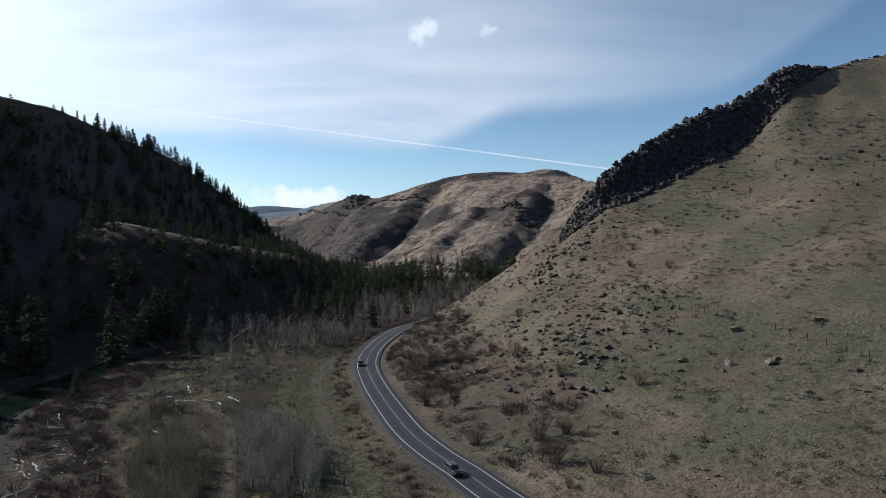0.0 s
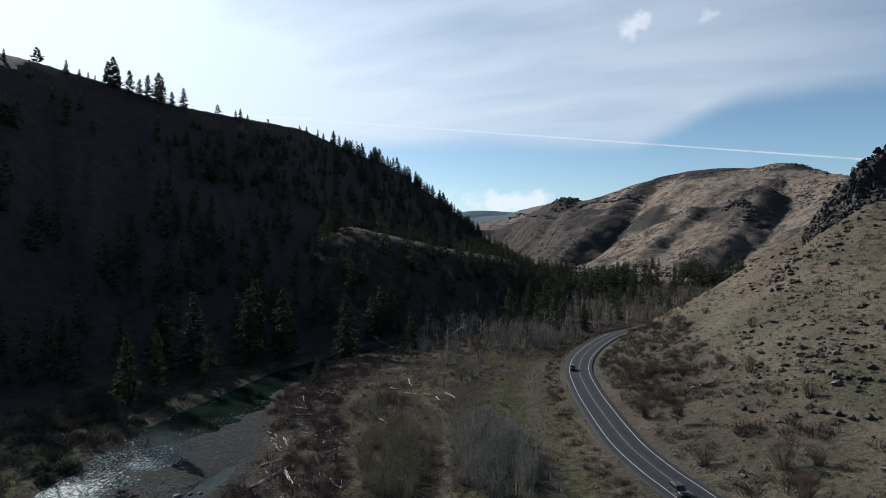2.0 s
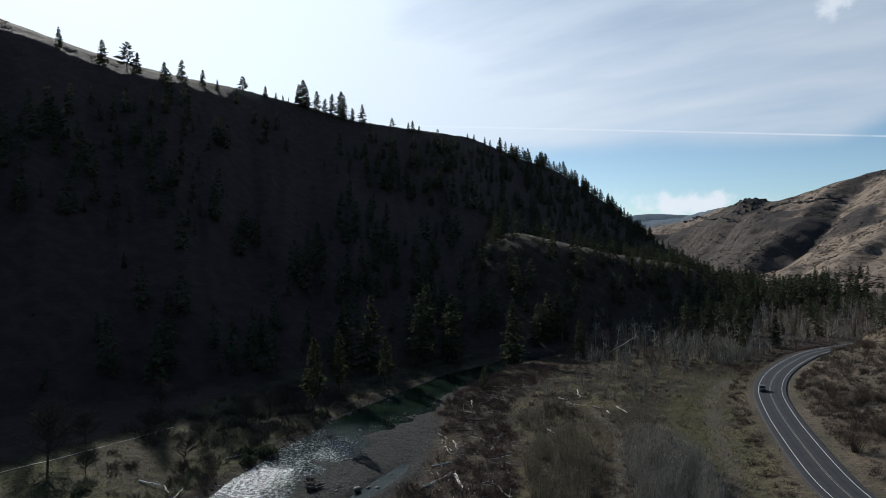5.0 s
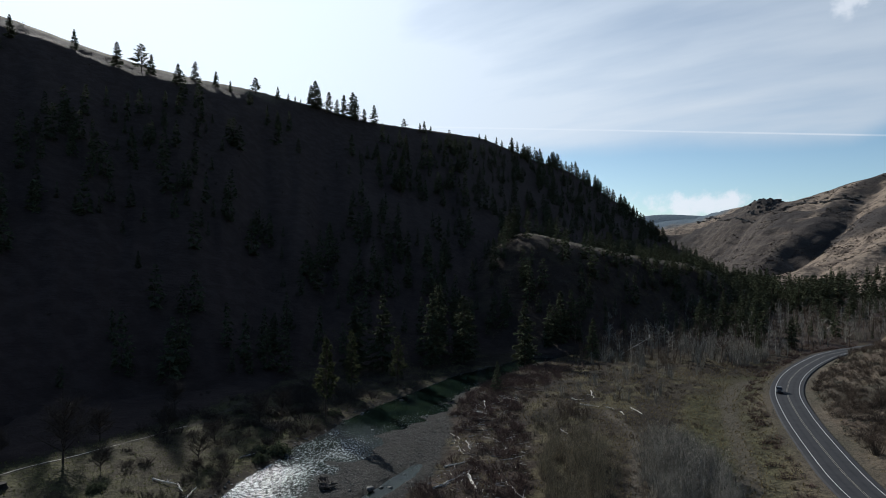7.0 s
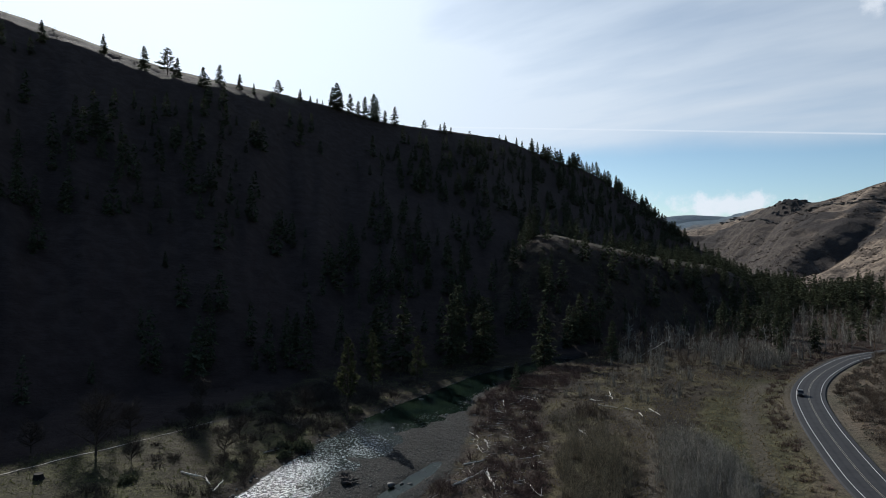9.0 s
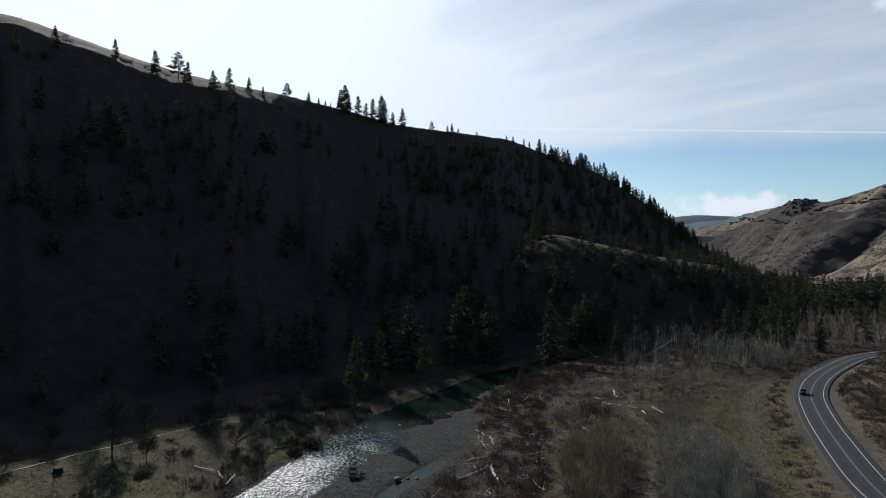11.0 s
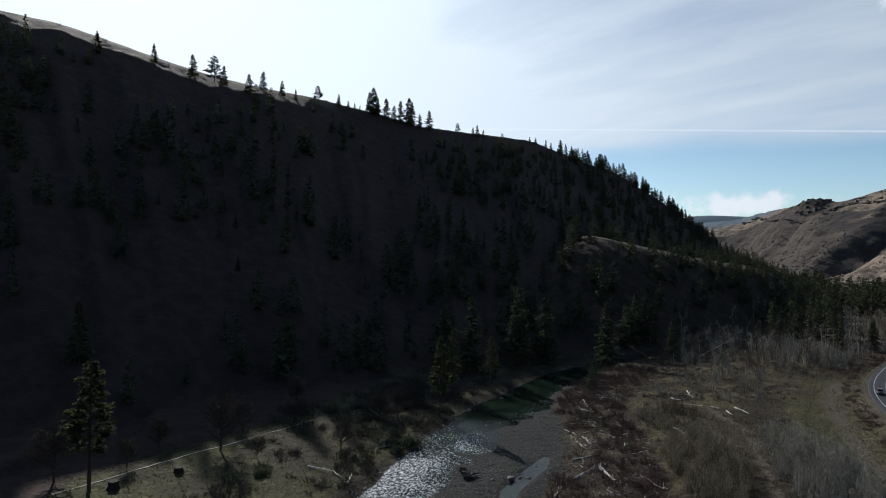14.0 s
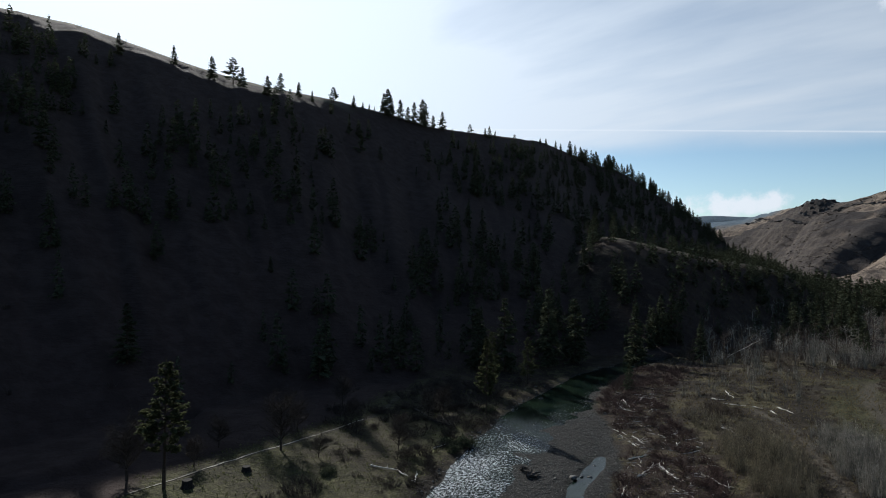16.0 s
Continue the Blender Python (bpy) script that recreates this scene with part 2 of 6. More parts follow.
    gaze_l = soft_table(az, 0.5, (-180, -0.04), (7, -0.038), (10, -0.028), (12.3, -0.006), (14.9, 0.018), (17.2, 0.049), (19.5, 0.081), (21.9, 0.109), (23.9, 0.134), (26.9, 0.152), (32, 0.1895), (37.2, 0.2015), (42.5, 0.212), (47.7, 0.2345), (52.7, 0.2515), (57.5, 0.260), (62, 0.272), (66.3, 0.2875), (70.2, 0.299), (73, 0.307), (80, 0.31), (95, 0.30), (130, 0.1), (150, -0.04), (180, -0.04))
    top_l = 50.5 + (gaze_l + 0.0035 * ease((az - 14) / 6) + 0.006 * ease((az - 64) / 8)) * ridge_l
    k = np.clip((r - foot_l) / (ridge_l - foot_l), 0, 1)
    gully = grid_noise(az / 3.1 + large * 0.6, r / 420, 21, 4)
    crisp = ease((56 - az) / 7)
    brow = np.where(k < 0.86, 1.055 * k, 0.9073 + 0.662 * (k - 0.86))
    hill = 1.5 + (top_l - 1.5) * ((1 - crisp) * brow + crisp * (0.75 * k + 0.25 * k * k)) + gully * 15 * np.sin(np.pi * k) + mid * 3 * ease(k * 6) * (1 - k) + (mid * 3.0 + small * 0.9) * ease((k - 0.6) * 4) * ease((az - 50) / 8) * ease((1 - k) * 14)
    hill = hill - table(az, (-180, 0), (12, 0.3), (24, 0.25), (30, 0.06), (180, 0.03)) * np.clip(r - ridge_l, 0, 1e9)
    hill = np.where(k > 0, hill, -99)
    # terrace below it
    rim = soft_table(az, 1.5, (-180, 700), (9, 700), (12.3, 640), (15.7, 574), (20, 515), (24.8, 468), (29, 471), (36, 450), (180, 450))
    rim_z = soft_table(az, 1.2, (-180, 0), (8.5, 2), (12.3, 39), (15.7, 47.5), (20, 53.5), (24.8, 62.5), (28.5, 71), (30.5, 60), (33, 40), (36, 12), (38, 0), (180, 0))
    shelf = 2 + (rim_z - 2) * ease((r - rim + 150) / 150) ** 0.85 + 0.085 * np.clip(r - rim, 0, 26) - 0.05 * np.clip(r - rim - 26, 0, 1e9) + mid * 2.2 + small * 0.5
    shelf = np.where((rim_z > 3) & (r > rim - 150) & (r < rim + 320), shelf, -99)
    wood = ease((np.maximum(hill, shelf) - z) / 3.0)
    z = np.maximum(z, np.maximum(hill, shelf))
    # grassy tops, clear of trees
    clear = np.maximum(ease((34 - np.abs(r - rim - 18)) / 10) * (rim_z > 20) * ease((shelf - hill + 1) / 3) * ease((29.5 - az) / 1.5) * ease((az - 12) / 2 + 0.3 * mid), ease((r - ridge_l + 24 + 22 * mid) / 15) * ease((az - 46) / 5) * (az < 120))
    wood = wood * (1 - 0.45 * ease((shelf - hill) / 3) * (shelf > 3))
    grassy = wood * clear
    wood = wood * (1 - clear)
    # litter on the terrace; past the footpath it also paints in the hill's shade
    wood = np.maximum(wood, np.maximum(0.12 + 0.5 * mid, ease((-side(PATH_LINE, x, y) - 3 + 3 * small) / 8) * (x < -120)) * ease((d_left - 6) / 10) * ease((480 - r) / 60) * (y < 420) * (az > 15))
    wood = np.maximum(wood, (0.62 + 0.5 * mid) * ease((r - 325) / 70) * ease((1150 - r) / 150) * ease((16 - z) / 5) * (s < -8) * (az < 22))
    # leaf litter under the riverside brush
    wood = np.maximum(wood, 0.45 * ease((30 - d_right) / 10) * ease(d_right / 3) * (x < -40) * (y < 280) * np.clip(0.9 + 0.9 * mid, 0, 1))
    # litter and twigs under the brush of the road cut
    wood = np.maximum(wood, 0.55 * ease((s - 3) / 6) * ease((46 - s) / 16) * ease((y - 125) / 30) * ease((335 - y) / 30) * np.clip(0.7 + 0.9 * mid, 0, 1))
    # far hills
    gap = soft_table(az, 2, (-180, 1500), (-18, 1050), (-13, 1080), (-8, 1150), (2, 1250), (8, 1500), (11, 1700), (14, 2100), (30, 2300), (180, 1500))
    crest = soft_table(az, 1.5, (-180, 2300), (-18, 1700), (-13.5, 1760), (-10.6, 2110), (-9.5, 2150), (-5, 2250), (0, 2350), (7, 2520), (9, 2540), (12, 2900), (180, 2900))
    look_up = soft_table(az, 0.3, (-180, 0.09), (-30, 0.09), (-16, 0.10), (-13.7, 0.107), (-12.2, 0.1147), (-10.4, 0.128), (-9, 0.127), (-7.1, 0.1227), (-5, 0.1267), (-2.4, 0.1233), (0.2, 0.1133), (2.8, 0.0994), (4.4, 0.0892), (6, 0.0840), (7, 0.0815), (7.6, 0.0845), (8.5, 0.0847), (9.3, 0.079), (9.7, 0.0772), (12.3, 0.0655), (14, 0.060), (18, 0.05), (26, 0.03), (180, 0.06))
    k = np.clip((r - gap) / (crest - gap), 0, 1)
    down, across = -0.45 * x - 0.89 * y, 0.89 * x - 0.45 * y
    folds = 0.55 - 2.0 * np.abs(grid_noise(across / 300 + large * 0.5, down / 1500 + 3, 33, 3, 0.4)) - 0.7 * np.abs(grid_noise(across / 105, down / 620, 35, 3))
    far = 6 + (50.5 + look_up * crest - 6) * (0.25 * k + 0.75 * ease(k * 0.93 + 0.035)) + folds * 24 * np.sin(np.pi * k) ** 0.8 + large * 10 * (1 - k) * ease(k * 5)
    ledge = grid_noise(x / 120, y / 120, 61, 3)
    rough = grid_noise(x / 62, y / 62, 62, 5, 0.62)
    far = far + (3 * ease((ledge - 0.12) / 0.05) + 7 * rough + 2.2 * grid_noise(x / 22, y / 22, 63, 3, 0.6)) * np.sin(np.pi * np.clip(k, 0.0, 0.93)) ** 0.7
    banded = ease((az - 4.5 - 4 * large) / 3)
    far = far + (1.5 + 3.0 * banded) * np.sin(far * 0.24 + 2 * large)
    knob = ease((56 - np.hypot(x + 0.1375 * 2455, y - 0.9905 * 2455) + 9 * small) / 13)
    far = far + 12 * knob
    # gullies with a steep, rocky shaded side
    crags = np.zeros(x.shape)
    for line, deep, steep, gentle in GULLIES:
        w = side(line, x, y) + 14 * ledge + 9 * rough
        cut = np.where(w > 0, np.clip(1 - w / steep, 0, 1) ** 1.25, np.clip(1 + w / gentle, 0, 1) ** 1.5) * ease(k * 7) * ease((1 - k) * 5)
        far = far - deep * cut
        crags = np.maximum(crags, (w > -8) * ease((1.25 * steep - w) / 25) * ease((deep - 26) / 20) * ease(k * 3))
    spur = np.exp(-((x - 225) / 70) ** 2 - ((y - 1640) / 60) ** 2)
    far = far + 26 * spur
    far = np.where(k > 0, far - 0.05 * np.clip(r - crest, 0, 1e9), -99)
    z = np.maximum(z, far)
    last = soft_table(az, 0.8, (-180, 0.02), (-20, 0.03), (9, 0.055), (12.3, 0.0656), (13.5, 0.0654), (15, 0.0685), (16.9, 0.0677), (19, 0.06), (40, 0.05), (180, 0.02))
    z = np.maximum(z, np.where(r > 3300, (50.5 + last * 4000) * ease((r - 3300) / 700), -99))
    far_off = ease((r - 900) / 250) * (1 - wood)
    track = np.maximum(ease((3.2 - np.abs(side(TRACK_LINE, x, y) + small)) / 1.8) * (0.85 + 0.3 * mid), ease((1.0 - np.abs(side(PATH_LINE, x, y))) / 0.6))
    track = np.maximum(track, ease((1.6 - np.abs(side(TRAIL_LINE, x, y) + small * 0.4)) / 0.8))
    verge = ease((9.0 - a) / 2.5) * 0.5
    rock = ease((k - 0.2) * 3) * ease((ledge - 0.1) / 0.08) * far_off * (r < 2580)
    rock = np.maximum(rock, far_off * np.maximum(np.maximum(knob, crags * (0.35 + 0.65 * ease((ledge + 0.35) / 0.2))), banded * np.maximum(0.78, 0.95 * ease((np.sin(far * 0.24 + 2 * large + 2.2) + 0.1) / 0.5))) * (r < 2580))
    rock = np.maximum(rock, on_slope * ease((u - 0.925) / 0.02) * ease((wall - 7) / 5) * (u < 1.05))
    tan_bank = 0.32 * ease((26 - a) / 12) * (s < 0) * (y < 265) * (1 + 0.6 * mid)
    return z, bare, np.maximum(track, verge), rock, wood, np.maximum(np.maximum(on_slope, grassy), np.maximum(far_off, tan_bank))


BACK_LINE = spline([(-215, -40), (-190, 0), (-181, 24), (-190, 55), (-215, 75)], 4.0)


GULLIES = ((spline([(-10, 2200), (-50, 2068), (-85, 1930), (-117, 1863), (-152, 1784), (-190, 1690)], 40), 42.0, 78.0, 150.0),
           (spline([(300, 1770), (291, 1687), (266, 1584), (221, 1496), (157, 1411), (113, 1355), (80, 1310)], 40), 38.0, 56.0, 130.0),
           (spline([(150, 1800), (100, 1660), (55, 1600), (9, 1510), (-24, 1446), (-50, 1390)], 40), 20.0, 40.0, 110.0),
           (spline([(60, 1960), (10, 1800), (-40, 1690), (-80, 1600), (-110, 1500)], 40), 18.0, 40.0, 110.0),
           (spline([(-330, 2330), (-350, 2200), (-385, 2080), (-400, 1950)], 40), 26.0, 80.0, 140.0))


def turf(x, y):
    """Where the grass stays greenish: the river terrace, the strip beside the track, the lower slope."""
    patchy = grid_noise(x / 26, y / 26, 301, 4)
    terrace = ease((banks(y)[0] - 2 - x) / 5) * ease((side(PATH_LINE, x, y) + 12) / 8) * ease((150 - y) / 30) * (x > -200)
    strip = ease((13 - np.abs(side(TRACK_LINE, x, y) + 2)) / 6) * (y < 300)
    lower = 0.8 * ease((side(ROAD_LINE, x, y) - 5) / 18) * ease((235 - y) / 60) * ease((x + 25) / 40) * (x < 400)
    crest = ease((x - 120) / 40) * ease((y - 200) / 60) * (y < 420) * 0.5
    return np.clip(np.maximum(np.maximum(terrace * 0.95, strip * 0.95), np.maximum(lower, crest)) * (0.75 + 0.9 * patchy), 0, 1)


def height(x, y):
    return land(np.array([x], float), np.array([y], float))[0][0]


# ---------------------------------------------------------------- materials
def material(name, build, rough=0.9, through_leaf=0.0):
    m = bpy.data.materials.new(name)
    m.use_nodes = True
    n = Nodes(m.node_tree)
    where = n.add("ShaderNodeTexCoord", out=3)
    spot = n.add("ShaderNodeNewGeometry", out=0)
    got = build(n, spot, where)
    ins = {"Base Color": got["color"], "Roughness": got.get("rough", rough), "Metallic": got.get("metal", 0.0), "Specular IOR Level": got.get("spec", 0.25)}
    if "bump" in got:
        ins["Normal"] = n.add("ShaderNodeBump", {"Strength": got.get("strength", 0.6), "Distance": got.get("distance", 0.3), "Height": got["bump"]})
    for key in ("Transmission Weight", "IOR", "Coat Weight", "Alpha"):
        if key in got:
            ins[key] = got[key]
    surface = n.add("ShaderNodeBsdfPrincipled", ins)
    if through_leaf:
        surface = n.add("ShaderNodeMixShader", {0: through_leaf, 1: surface, 2: n.add("ShaderNodeBsdfTranslucent", {0: got["color"]})})
    n.add("ShaderNodeOutputMaterial", {0: surface})
    return m


def cover(n, name):
    return n.add("ShaderNodeAttribute", {}, 2, attribute_name=name)


def ground_look(n, spot, where):
    fine, grain, patch = n.noise(spot, 1.7, 5.0, 0.65), n.noise(spot, 7.0, 3.0, 0.6), n.noise(spot, 0.045, 5.0, 0.6)
    tuft = n.noise(spot, 0.5, 4.0, 0.6)
    meadow = n.mix(n.step(patch, 0.36, 0.66), (0.024, 0.019, 0.014), (0.062, 0.050, 0.033))
    meadow = n.mix(n.step(n.noise(spot, 0.11, 4.0, 0.6), 0.50, 0.62), meadow, (0.100, 0.088, 0.048))
    meadow = n.mix(n.step(tuft, 0.52, 0.70), meadow, (0.042, 0.031, 0.023))
    dry = n.mix(n.step(patch, 0.35, 0.65), (0.160, 0.132, 0.095), (0.232, 0.195, 0.142))
    dry = n.mix(n.step(tuft, 0.50, 0.72), dry, (0.085, 0.073, 0.056))
    dry = n.mix(n.step(n.noise(spot, 0.02, 3.0), 0.44, 0.62), dry, (0.126, 0.120, 0.082))
    n.add("ShaderNodeSeparateXYZ", {0: spot})
    ahead = n.tree.nodes[-1].outputs[1]
    # cattle tracks: short steps that keep to one height
    steps = n.noise(n.add("ShaderNodeMapping", {0: spot, 3: (0.22, 0.22, 1.5)}), 0.8, 4.0, 0.6)
    dry = n.mix(n.step(steps, 0.54, 0.66, 0.0, 0.75), dry, (0.098, 0.082, 0.061))
    weathered = n.noise(spot, 0.045, 9.0, 0.72)
    scree_and_haze = n.mix(n.step(weathered, 0.40, 0.56), (0.125, 0.100, 0.083), (0.34, 0.275, 0.215))
    scree_and_haze = n.mix(n.step(n.noise(spot, 0.22, 4.0, 0.7), 0.53, 0.66, 0.0, 0.8), scree_and_haze, (0.085, 0.072, 0.062))
    # bluish air haze, painted into the colour of the farthest hills
    scree_and_haze = n.mix(n.step(ahead, 2560.0, 2680.0), scree_and_haze, (0.150, 0.200, 0.245))
    dry = n.mix(n.step(ahead, 800.0, 1050.0), dry, scree_and_haze)
    # greener turf where the ground stays damp
    meadow = n.mix(n.math("MULTIPLY", cover(n, "turf"), n.step(fine, 0.32, 0.62, 0.55, 1.0)), meadow, n.mix(n.step(tuft, 0.40, 0.64), (0.112, 0.116, 0.046), (0.052, 0.055, 0.022)))
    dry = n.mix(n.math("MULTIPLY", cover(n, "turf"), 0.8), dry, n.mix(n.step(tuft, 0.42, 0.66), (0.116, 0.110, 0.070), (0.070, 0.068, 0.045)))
    # reddish litter between the stones
    dry = n.mix(n.math("MULTIPLY", n.step(n.noise(spot, 0.032, 4.0, 0.6), 0.52, 0.68), n.step(ahead, 700.0, 500.0, 0.0, 0.45)), dry, (0.165, 0.122, 0.088))
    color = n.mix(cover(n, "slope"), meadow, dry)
    color = n.mix(n.math("MULTIPLY", cover(n, "dirt"), n.step(fine, 0.3, 0.6, 0.55, 0.95)), color, (0.112, 0.098, 0.078))
    stones = n.add("ShaderNodeTexVoronoi", {"Vector": spot, "Scale": 2.4}, 0)
    gravel = n.mix(0.75, n.mix(n.step(fine, 0.35, 0.65), (0.038, 0.039, 0.037), (0.098, 0.098, 0.094)), n.mix(n.step(stones, 0.15, 0.5), (0.122, 0.121, 0.117), (0.017, 0.017, 0.016)))
    gravel = n.mix(n.step(n.noise(spot, 0.09, 4.0, 0.6), 0.50, 0.62, 0.0, 0.7), gravel, (0.030, 0.031, 0.027))
    color = n.mix(cover(n, "gravel"), color, gravel)
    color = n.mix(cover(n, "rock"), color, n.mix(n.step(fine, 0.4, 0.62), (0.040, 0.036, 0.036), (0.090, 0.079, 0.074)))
    clump = n.step(n.math("ADD", n.math("MULTIPLY", fine, 0.6), n.math("MULTIPLY", n.noise(spot, 3.6, 3.0, 0.6), 0.4)), 0.40, 0.60)
    color = n.mix(1.0, color, n.mix(clump, (0.72, 0.71, 0.70), (1.34, 1.33, 1.31)), "MULTIPLY")
    color = n.mix(1.0, color, n.mix(grain, (0.36, 0.36, 0.37), (0.92, 0.91, 0.90)), "MULTIPLY")
    # forest litter; its dark colour also serves as shade past the footpath
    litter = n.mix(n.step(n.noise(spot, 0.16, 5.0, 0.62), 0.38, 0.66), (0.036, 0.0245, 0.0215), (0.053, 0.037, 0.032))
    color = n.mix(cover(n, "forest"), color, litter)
    return {"color": color, "rough": 0.95, "spec": 0.1, "bump": n.math("ADD", n.math("MULTIPLY", weathered, n.step(ahead, 900.0, 1150.0, 0.0, 9.0)), n.math("ADD", n.math("ADD", n.math("MULTIPLY", tuft, 0.8), n.math("MULTIPLY", steps, -0.8)), n.math("MULTIPLY", fine, 0.5))), "strength": 0.9, "distance": 0.9}


def asphalt_look(n, spot, where):
    worn, grain = n.noise(spot, 0.35, 4.0, 0.6), n.noise(spot, 40.0, 2.0)
    lane = n.add("ShaderNodeAttribute", {}, 2, attribute_name="across")
    tread = n.math("ABSOLUTE", n.math("SINE", n.math("MULTIPLY", lane, 1.7)))
    color = n.mix(n.step(worn, 0.35, 0.7), (0.018, 0.019, 0.022), (0.028, 0.029, 0.033))
    color = n.mix(n.math("MULTIPLY", tread, 0.30), color, (0.056, 0.057, 0.061))
    return {"color": n.mix(1.0, color, n.mix(grain, (0.8, 0.8, 0.8), (1.2, 1.2, 1.2)), "MULTIPLY"), "rough": 0.85, "spec": 0.15, "bump": grain, "strength": 0.2, "distance": 0.01}


def two_tone(a, b, scale=3.0, vary=0.25, rough=0.9, bump=0.4, spec=0.2, distance=0.05, metal=0.0):
    """Two colours mixed by noise, lighter or darker from one object and one island to the next."""
    def look_of(n, spot, where):
        one = n.noise(spot, scale, 5.0, 0.62)
        two = n.noise(spot, scale * 7, 2.0)
        color = n.mix(n.step(n.math("ADD", n.math("MULTIPLY", one, 0.75), n.math("MULTIPLY", two, 0.25)), 0.36, 0.64), a, b)
        rnd = n.math("FRACT", n.math("ADD", n.add("ShaderNodeObjectInfo", out=5), n.add("ShaderNodeNewGeometry", out=8)))
        amount = n.add("ShaderNodeMapRange", {0: rnd, 3: 1 - vary, 4: 1 + vary})
        color = n.mix(1.0, color, n.add("ShaderNodeCombineXYZ", {0: amount, 1: amount, 2: amount}), "MULTIPLY")
        return {"color": color, "rough": rough, "bump": one, "strength": bump, "distance": distance, "spec": spec, "metal": metal}
    return look_of


def water_look(n, spot, where):
    flow = n.add("ShaderNodeMapping", {0: spot, 2: (0, 0, radians(22)), 3: (1.0, 0.55, 1.0)})
    chop, ripple = n.noise(flow, 1.7, 7.0, 0.76), n.noise(flow, 6.5, 4.0, 0.72)
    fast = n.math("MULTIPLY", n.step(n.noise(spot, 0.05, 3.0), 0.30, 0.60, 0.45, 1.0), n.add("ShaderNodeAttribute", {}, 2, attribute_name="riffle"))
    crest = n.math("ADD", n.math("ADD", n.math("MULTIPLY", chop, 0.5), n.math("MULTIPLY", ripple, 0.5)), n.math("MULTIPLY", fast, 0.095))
    # white on the wave tops: some foam, mostly sun glitter painted as colour
    foam_and_glint = n.math("MULTIPLY", n.step(crest, 0.585, 0.635), n.step(fast, 0.25, 0.5))
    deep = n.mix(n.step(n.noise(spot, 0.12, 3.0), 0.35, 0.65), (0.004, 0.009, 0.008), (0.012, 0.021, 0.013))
    return {"color": n.mix(n.math("MULTIPLY", foam_and_glint, 0.95), deep, (0.88, 0.92, 0.92)), "rough": n.math("ADD", 0.05, n.math("MULTIPLY", fast, 0.10)), "spec": 0.5, "IOR": 1.33,
            "bump": n.math("ADD", n.math("MULTIPLY", chop, 1.0), n.math("MULTIPLY", ripple, 0.5)), "strength": n.math("ADD", 0.04, n.math("MULTIPLY", fast, 0.95)), "distance": 0.22}


GROUND = material("ground_cover", ground_look)
ASPHALT = material("asphalt", asphalt_look)
WHITE_LINE = material("white_road_paint", two_tone((0.38, 0.38, 0.37), (0.52, 0.52, 0.51), 2.0, 0.05, 0.6, 0.1))
YELLOW_LINE = material("yellow_road_paint", two_tone((0.155, 0.143, 0.115), (0.21, 0.195, 0.16), 2.0, 0.05, 0.6, 0.1))
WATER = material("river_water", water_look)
NEEDLES = material("conifer_needles", two_tone((0.037, 0.046, 0.028), (0.088, 0.096, 0.056), 1.2, 0.35, 0.95, 0.2, 0.04), through_leaf=0.22)
PINE_NEEDLES = material("pine_needles", two_tone((0.034, 0.041, 0.021), (0.082, 0.088, 0.044), 1.2, 0.35, 0.95, 0.2, 0.04), through_leaf=0.45)
BARK = material("conifer_bark", two_tone((0.040, 0.029, 0.022), (0.085, 0.060, 0.043), 2.5, 0.2, 0.95, 0.8))
GREY_STEM = material("grey_bare_stems", two_tone((0.155, 0.144, 0.120), (0.285, 0.265, 0.222), 1.5, 0.6, 0.9, 0.2))
BROWN_STEM = material("brown_bare_stems", two_tone((0.058, 0.043, 0.032), (0.125, 0.094, 0.068), 1.5, 0.35, 0.9, 0.2))
OLIVE_STEM = material("olive_bare_stems", two_tone((0.120, 0.102, 0.068), (0.25, 0.215, 0.145), 1.5, 0.6, 0.9, 0.2))
DARK_STEM = material("dark_bare_twigs", two_tone((0.040, 0.032, 0.026), (0.085, 0.068, 0.055), 1.5, 0.3, 0.9, 0.2, 0.05))
RED_STEM = material("reddish_bare_stems", two_tone((0.058, 0.036, 0.030), (0.118, 0.076, 0.062), 1.5, 0.3, 0.9, 0.2))
SAGE = material("sagebrush_leaves", two_tone((0.056, 0.056, 0.041), (0.118, 0.114, 0.086), 2.0, 0.4, 0.9, 0.2))
DRY_SCRUB = material("dry_scrub_twigs", two_tone((0.042, 0.036, 0.028), (0.092, 0.080, 0.061), 2.0, 0.4, 0.9, 0.2))
STRAW = material("dry_bunchgrass", two_tone((0.20, 0.155, 0.085), (0.33, 0.27, 0.165), 2.0, 0.35, 0.9, 0.2), through_leaf=0.3)
MEADOW_GRASS = material("tall_dry_grass", two_tone((0.105, 0.088, 0.050), (0.185, 0.155, 0.090), 2.0, 0.35, 0.95, 0.2, 0.05), through_leaf=0.3)
BASALT = material("dark_basalt", two_tone((0.026, 0.024, 0.023), (0.074, 0.066, 0.060), 0.9, 0.35, 0.88, 0.7, 0.25, 0.25))
BOULDER = material("weathered_boulder", two_tone((0.075, 0.060, 0.048), (0.165, 0.132, 0.104), 1.1, 0.35, 0.9, 0.7, 0.2, 0.2))
RIVER_STONE = material("river_stone", two_tone((0.05, 0.05, 0.047), (0.135, 0.132, 0.124), 1.5, 0.3, 0.75, 0.4, 0.2, 0.1))
DRIFTWOOD = material("bleached_driftwood", two_tone((0.33, 0.30, 0.26), (0.62, 0.59, 0.54), 1.6, 0.3, 0.85, 0.5))
DARK_LOG = material("dark_dead_wood", two_tone((0.045, 0.037, 0.030), (0.11, 0.095, 0.08), 1.6, 0.3, 0.9, 0.6))
